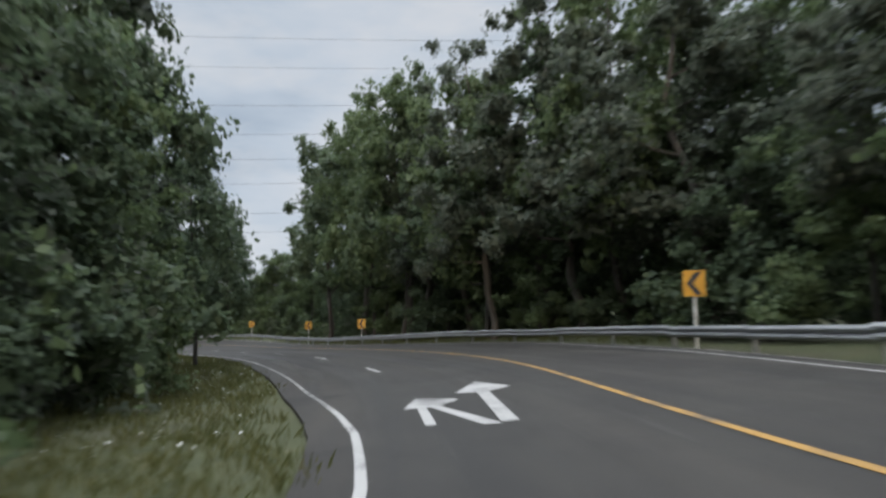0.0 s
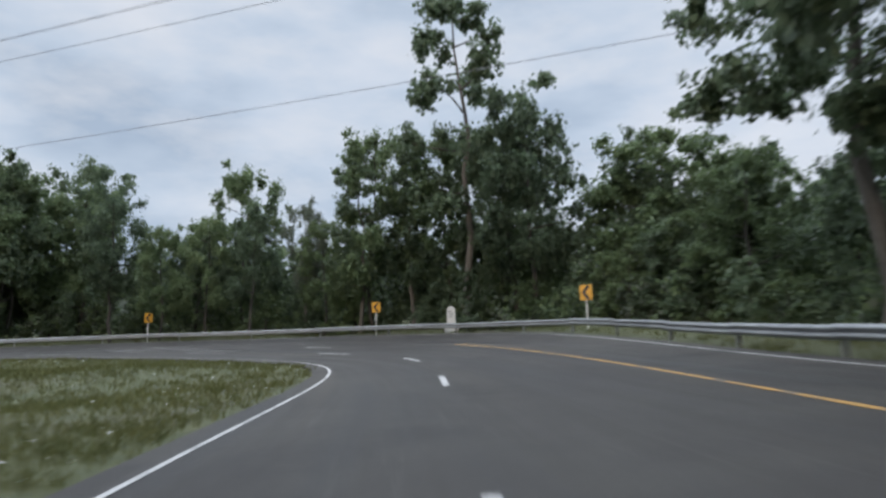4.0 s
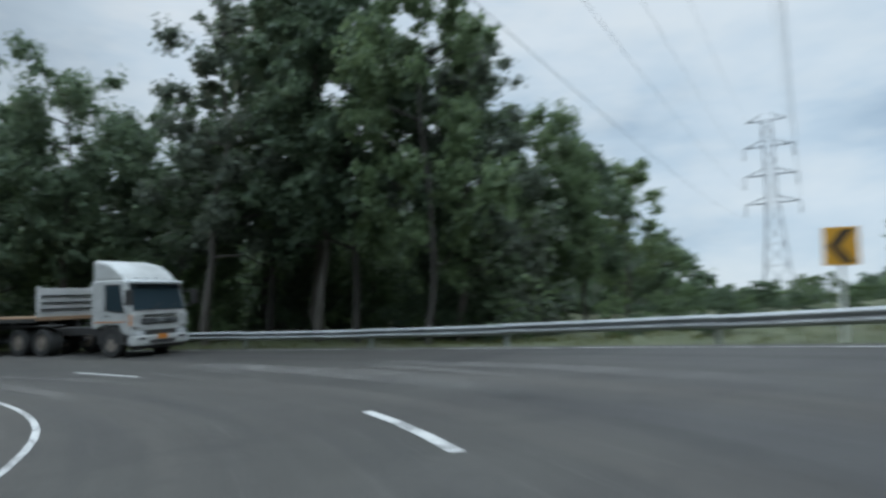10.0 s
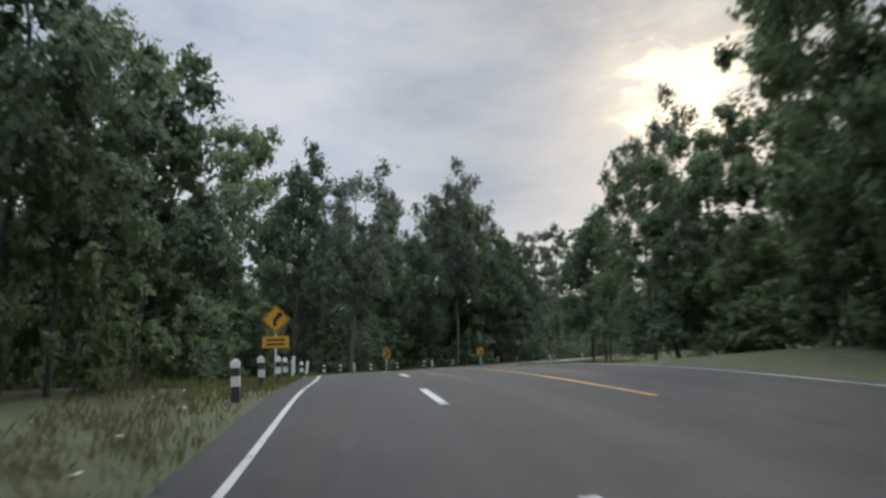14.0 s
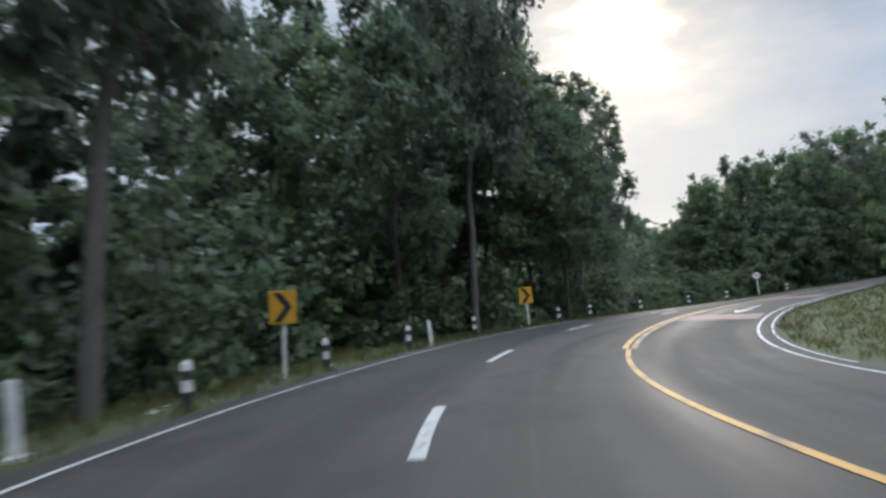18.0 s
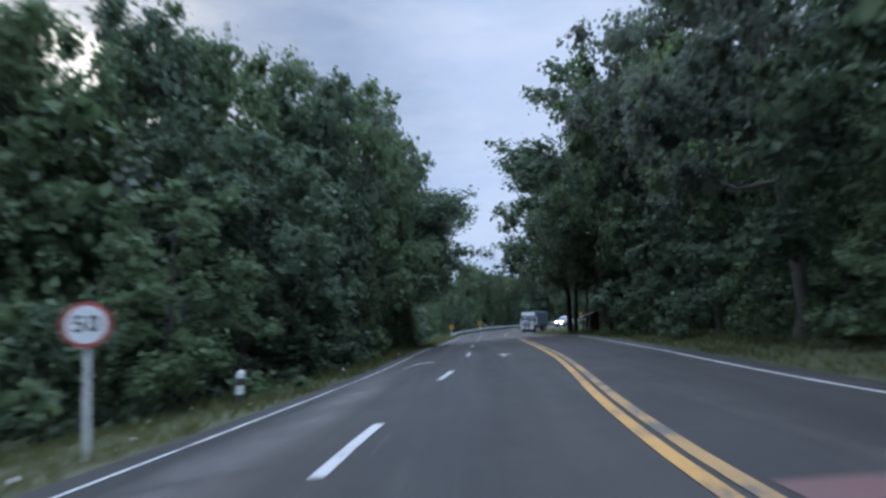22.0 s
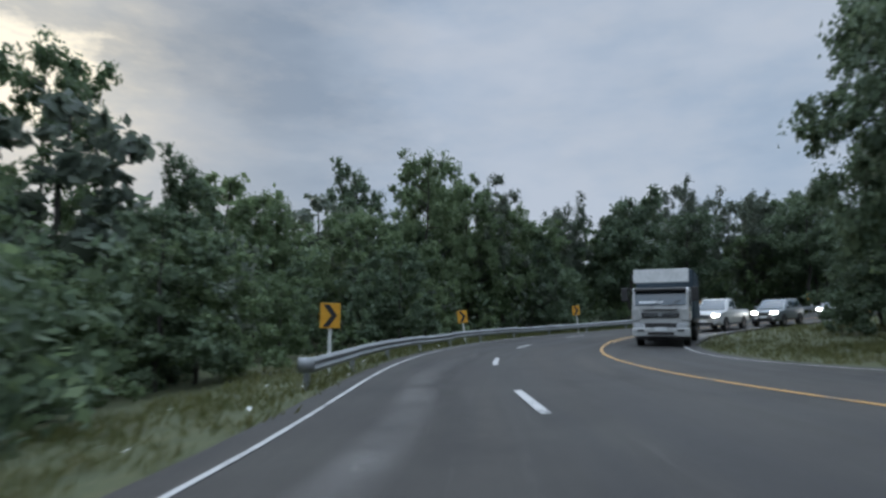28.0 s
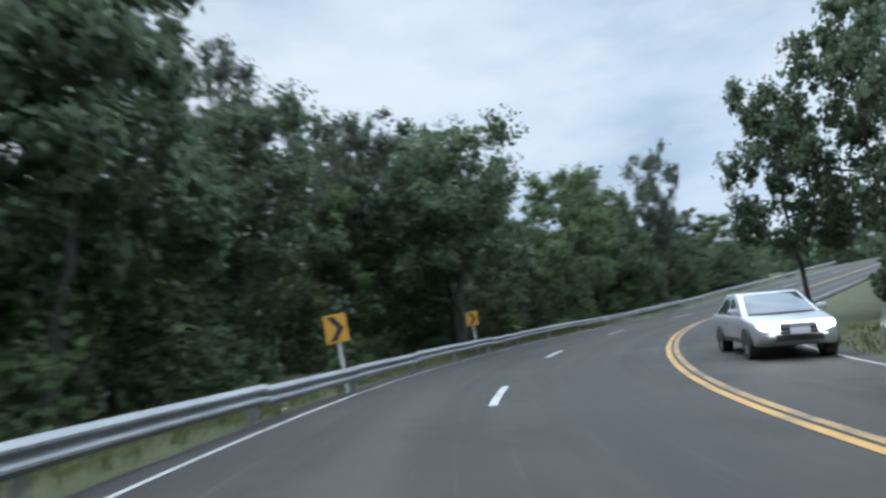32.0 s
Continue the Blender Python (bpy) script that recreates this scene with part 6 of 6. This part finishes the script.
def car(m, paint, label, kind):
    ob = tagged(new("pickup_truck" if kind == "pickup" else "car"), label, "car")
    ob.matrix_basis = m
    pickup = kind == "pickup"
    w = {"pickup": 1.84, "suv": 1.80, "saloon": 1.74}[kind]
    low, roof, lamp_z, r, axles = {
        "pickup": ([(-5.2, 0.48), (-4.4, 0.42), (-0.25, 0.36), (-0.02, 0.50), (0.0, 0.86), (-0.10, 1.02), (-0.55, 1.12), (-1.35, 1.17), (-5.2, 1.14)], [(-3.20, 1.13), (-1.15, 1.13), (-1.95, 1.76), (-2.30, 1.80), (-2.95, 1.79)], 0.90, 0.38, (-0.95, -4.1)),
        "suv": ([(-4.30, 0.45), (-0.2, 0.32), (-0.02, 0.46), (0.0, 0.78), (-0.14, 0.94), (-1.15, 1.06), (-4.25, 1.10), (-4.34, 0.82)], [(-4.10, 1.06), (-1.00, 1.03), (-1.80, 1.58), (-2.20, 1.63), (-3.75, 1.64)], 0.84, 0.34, (-0.85, -3.45)),
        "saloon": ([(-4.4, 0.40), (-0.2, 0.28), (-0.02, 0.42), (0.0, 0.66), (-0.16, 0.80), (-1.15, 0.95), (-4.2, 1.00), (-4.42, 0.82)], [(-3.95, 0.97), (-0.98, 0.92), (-1.85, 1.42), (-2.25, 1.47), (-3.15, 1.46)], 0.70, 0.31, (-0.85, -3.45))}[kind]
    z0, z1 = roof[0][1], max(z for _, z in roof)

    def lower(x, y, z):
        nose = max(0.0, min(1.0, (x + 0.9) / 0.9))
        tail = max(0.0, min(1.0, (-3.9 - x) / 0.6)) if not pickup else 0.0
        return x - 0.20 * nose * (y / w * 2) ** 2, y * (1 - 0.10 * nose**2 - 0.07 * tail - 0.05 * abs(z - 0.75)), z

    def upper(x, y, z):
        v = max(0.0, (z - z0) / (z1 - z0))
        return x - 0.10 * (y / w * 2) ** 2 * (1 if x > -2.2 else -0.6), y * (1 - 0.20 * v), z

    def glass(outline, y0, y1):
        bm = prism(bmesh.new(), outline, y0, y1)
        bmesh.ops.subdivide_edges(bm, edges=list(bm.edges), cuts=2, use_grid_fill=True)
        return bm

    body = part("body", soften(side_body(low, w, 0.09), lower), paint, ob, "painted lower body")
    cabin = part("cabin", soften(side_body(roof, w - 0.10, 0.06), upper), paint, ob)
    (xa, za), (xb, zb), (xc, zc) = roof[:3]
    xd, zd = roof[-1]
    mid, slope = ((xb + xc) / 2, (zb + zc) / 2), math.atan2(xb - xc, zc - zb)
    bm = box(bmesh.new(), (0.02, w - 0.34, math.hypot(xb - xc, zb - zc) - 0.12), (mid[0] + 0.02, 0, mid[1] + 0.015), 0.005, Matrix.Rotation(-slope, 4, "Y"))
    bmesh.ops.subdivide_edges(bm, edges=[e for e in bm.edges if abs(e.verts[0].co.y - e.verts[1].co.y) > 0.5], cuts=6, use_grid_fill=True)
    part("windscreen", soften(bm, upper), GLASS_DARK, cabin, "dark windscreen")
    for k in (1, -1):
        side = k * (w - 0.10) / 2
        for x0, x1 in ((xb - 0.36, (xb + xa) / 2 + 0.10), ((xb + xa) / 2 + 0.02, xa + 0.24)):
            top0, top1 = max(xd + 0.12, min(x0, xc - 0.12)), max(xd + 0.12, min(x1, xc - 0.12))
            part("side_window", soften(glass([(x1, zb + 0.08), (x0, zb + 0.08), (top0, z1 - 0.12), (top1, z1 - 0.12)], side - 0.004, side + 0.010), upper), GLASS_DARK, cabin)
        part("headlamp", soften(box(bmesh.new(), (0.16, 0.40, 0.13), (-0.09, k * (w / 2 - 0.27), lamp_z), 0.04), lower), LAMP_ON, body, "lit headlamp")
        part("mirror", box(bmesh.new(), (0.12, 0.22, 0.15), (xb - 0.42, k * (w / 2 + 0.06), zb + 0.12), 0.05), paint, cabin)
        part("fog_lamp", soften(box(bmesh.new(), (0.06, 0.14, 0.08), (-0.02, k * (w / 2 - 0.30), 0.48), 0.02), lower), LAMP_OFF, body)
        part("sill", box(bmesh.new(), (2.3, 0.06, 0.10), (-2.2, k * (w / 2 - 0.05), 0.40), 0.02), CHASSIS, body)
        for x in axles:
            wheel(ob, x, k * (w / 2 - 0.12), r, 0.24)
            arch = [(x + (r + 0.07) * math.cos(a), r + (r + 0.07) * math.sin(a)) for a in np.linspace(0, math.pi, 14)]
            part("wheel_arch", prism(bmesh.new(), arch, k * (w / 2 - 0.02) - 0.02, k * (w / 2 - 0.02) + 0.02), CHASSIS, body)
        for i in (1, 2):
            x = xb - 0.2 - i * (xb - xa - 0.2) / 2.05
            part("door_handle", box(bmesh.new(), (0.18, 0.03, 0.035), (x, k * (w / 2 + 0.0), zb - 0.14), 0.01), GALVANISED, body)
    part("grille", soften(box(bmesh.new(), (0.06, w * 0.46, 0.20), (-0.01, 0, lamp_z - 0.06), 0.03), lower), CHASSIS, body, "black grille")
    for i in (-1, 1):
        part("grille_bar", soften(box(bmesh.new(), (0.03, w * 0.42, 0.025), (0.025, 0, lamp_z - 0.06 + i * 0.045), 0.005), lower), GALVANISED, body)
    part("bumper_intake", soften(box(bmesh.new(), (0.06, w * 0.6, 0.13), (-0.005, 0, 0.46), 0.03), lower), CHASSIS, body)
    part("plate_bar", box(bmesh.new(), (0.02, 0.38, 0.13), (0.035, 0, 0.60), 0.005), SIGN_WHITE, body, "plain blank plate")
    if pickup:
        part("load_bed", box(bmesh.new(), (1.75, w - 0.3, 0.02), (-4.25, 0, 1.145)), CHASSIS, body)


GREY_PAINT = two_scale("grey_vehicle_paint", (0.16, 0.175, 0.18), (0.24, 0.25, 0.26), 0.8, 9, 0.28, 0.3, 0.02, 0.001)
car(oncoming(355.2, 4.5), CAB_WHITE, "white pickup with lit headlamps on the road", "pickup")
car(oncoming(361.3, 5.7), GREY_PAINT, "grey hatchback with lit headlamps on the road", "suv")
car(oncoming(371, 5.5), SILVER, "silver white saloon car with lit headlamps on the road", "saloon")


# ---- verge growth ----
def tufts(name, label, spots, blade, size, mat, per=14):
    """Grass blades in tufts at given places; one object."""
    rng = np.random.default_rng(17)
    spots = np.repeat(np.asarray(spots), per, axis=0)
    n = len(spots)
    base = spots + np.column_stack([rng.normal(size=(n, 2)) * 0.13, np.zeros(n)])
    lean = rng.normal(size=(n, 3)) * [0.45, 0.45, 0] + [0, 0, 1]
    tall = blade * rng.uniform(0.4, 1.3, n)[:, None]
    tip = base + lean * tall
    side = np.cross(lean, rng.normal(size=(n, 3)))
    side /= np.linalg.norm(side, axis=1)[:, None]
    mid = base + lean * tall * 0.55
    v = np.stack([base - [0, 0, 0.03], mid + side * size, tip, mid - side * size], 1)
    tagged(new(name, quads_mesh(name, v, mat)), label, "grass", kind="stuff")


def verge_spots(count, seed, s_range, l_range):
    rng = np.random.default_rng(seed)
    s = rng.uniform(*s_range, count)
    side = rng.uniform(size=count)
    l = l_range[0] + (l_range[1] - l_range[0]) * side
    edge = table(LEFT_EDGE, s) - 0.6 if l_range[1] <= 0 else table(RIGHT_EDGE, s) + 0.6
    p = surface(s, edge + l)
    ok = ground_at(p[:, :2])[1] > 0.55
    p = p[ok]
    p[:, 2] = terrain(p[:, :2])
    return p


spots = np.concatenate([verge_spots(2600, 1, (4, 66), (-6, 0)), verge_spots(3200, 2, (62, 112), (-11, 0)), verge_spots(2400, 3, (112, 152), (-10, 0)), verge_spots(2600, 4, (152, 256), (-3.5, 0)),
                        verge_spots(1800, 5, (256, 330), (-3.2, 0)), verge_spots(2200, 6, (330, 400), (-4, 0)), verge_spots(1800, 7, (20, 150), (0, 5)), verge_spots(2600, 8, (176, 240), (0, 9)),
                        verge_spots(1600, 9, (240, 300), (0, 4)), verge_spots(2600, 10, (300, 380), (0, 9))])
tufts("grass", "rough green grass with dry blades on the verges", spots, 0.20, 0.012, GRASS_BLADE, 9)


def litter():
    rng = np.random.default_rng(23)
    p = np.concatenate([verge_spots(500, 11, (8, 66), (-5, 0)), verge_spots(420, 12, (66, 150), (-8, 0)), verge_spots(300, 13, (150, 330), (-3, 0)), verge_spots(200, 14, (330, 390), (-3, 0))])
    n = len(p)
    a = rng.uniform(0, 6.28, n)
    d, e = np.column_stack([np.cos(a), np.sin(a), rng.normal(size=n) * 0.3]), np.column_stack([-np.sin(a), np.cos(a), rng.normal(size=n) * 0.3])
    k = rng.uniform(0.02, 0.065, n)[:, None]
    p = p + [0, 0, 0.10]
    tagged(new("leaf_litter", quads_mesh("leaf_litter", np.stack([p - d * k, p + e * k * 0.6, p + d * k, p - e * k * 0.6], 1), POST_WHITE)), "pale scraps and dry leaves in the grass", "litter", kind="stuff")


litter()
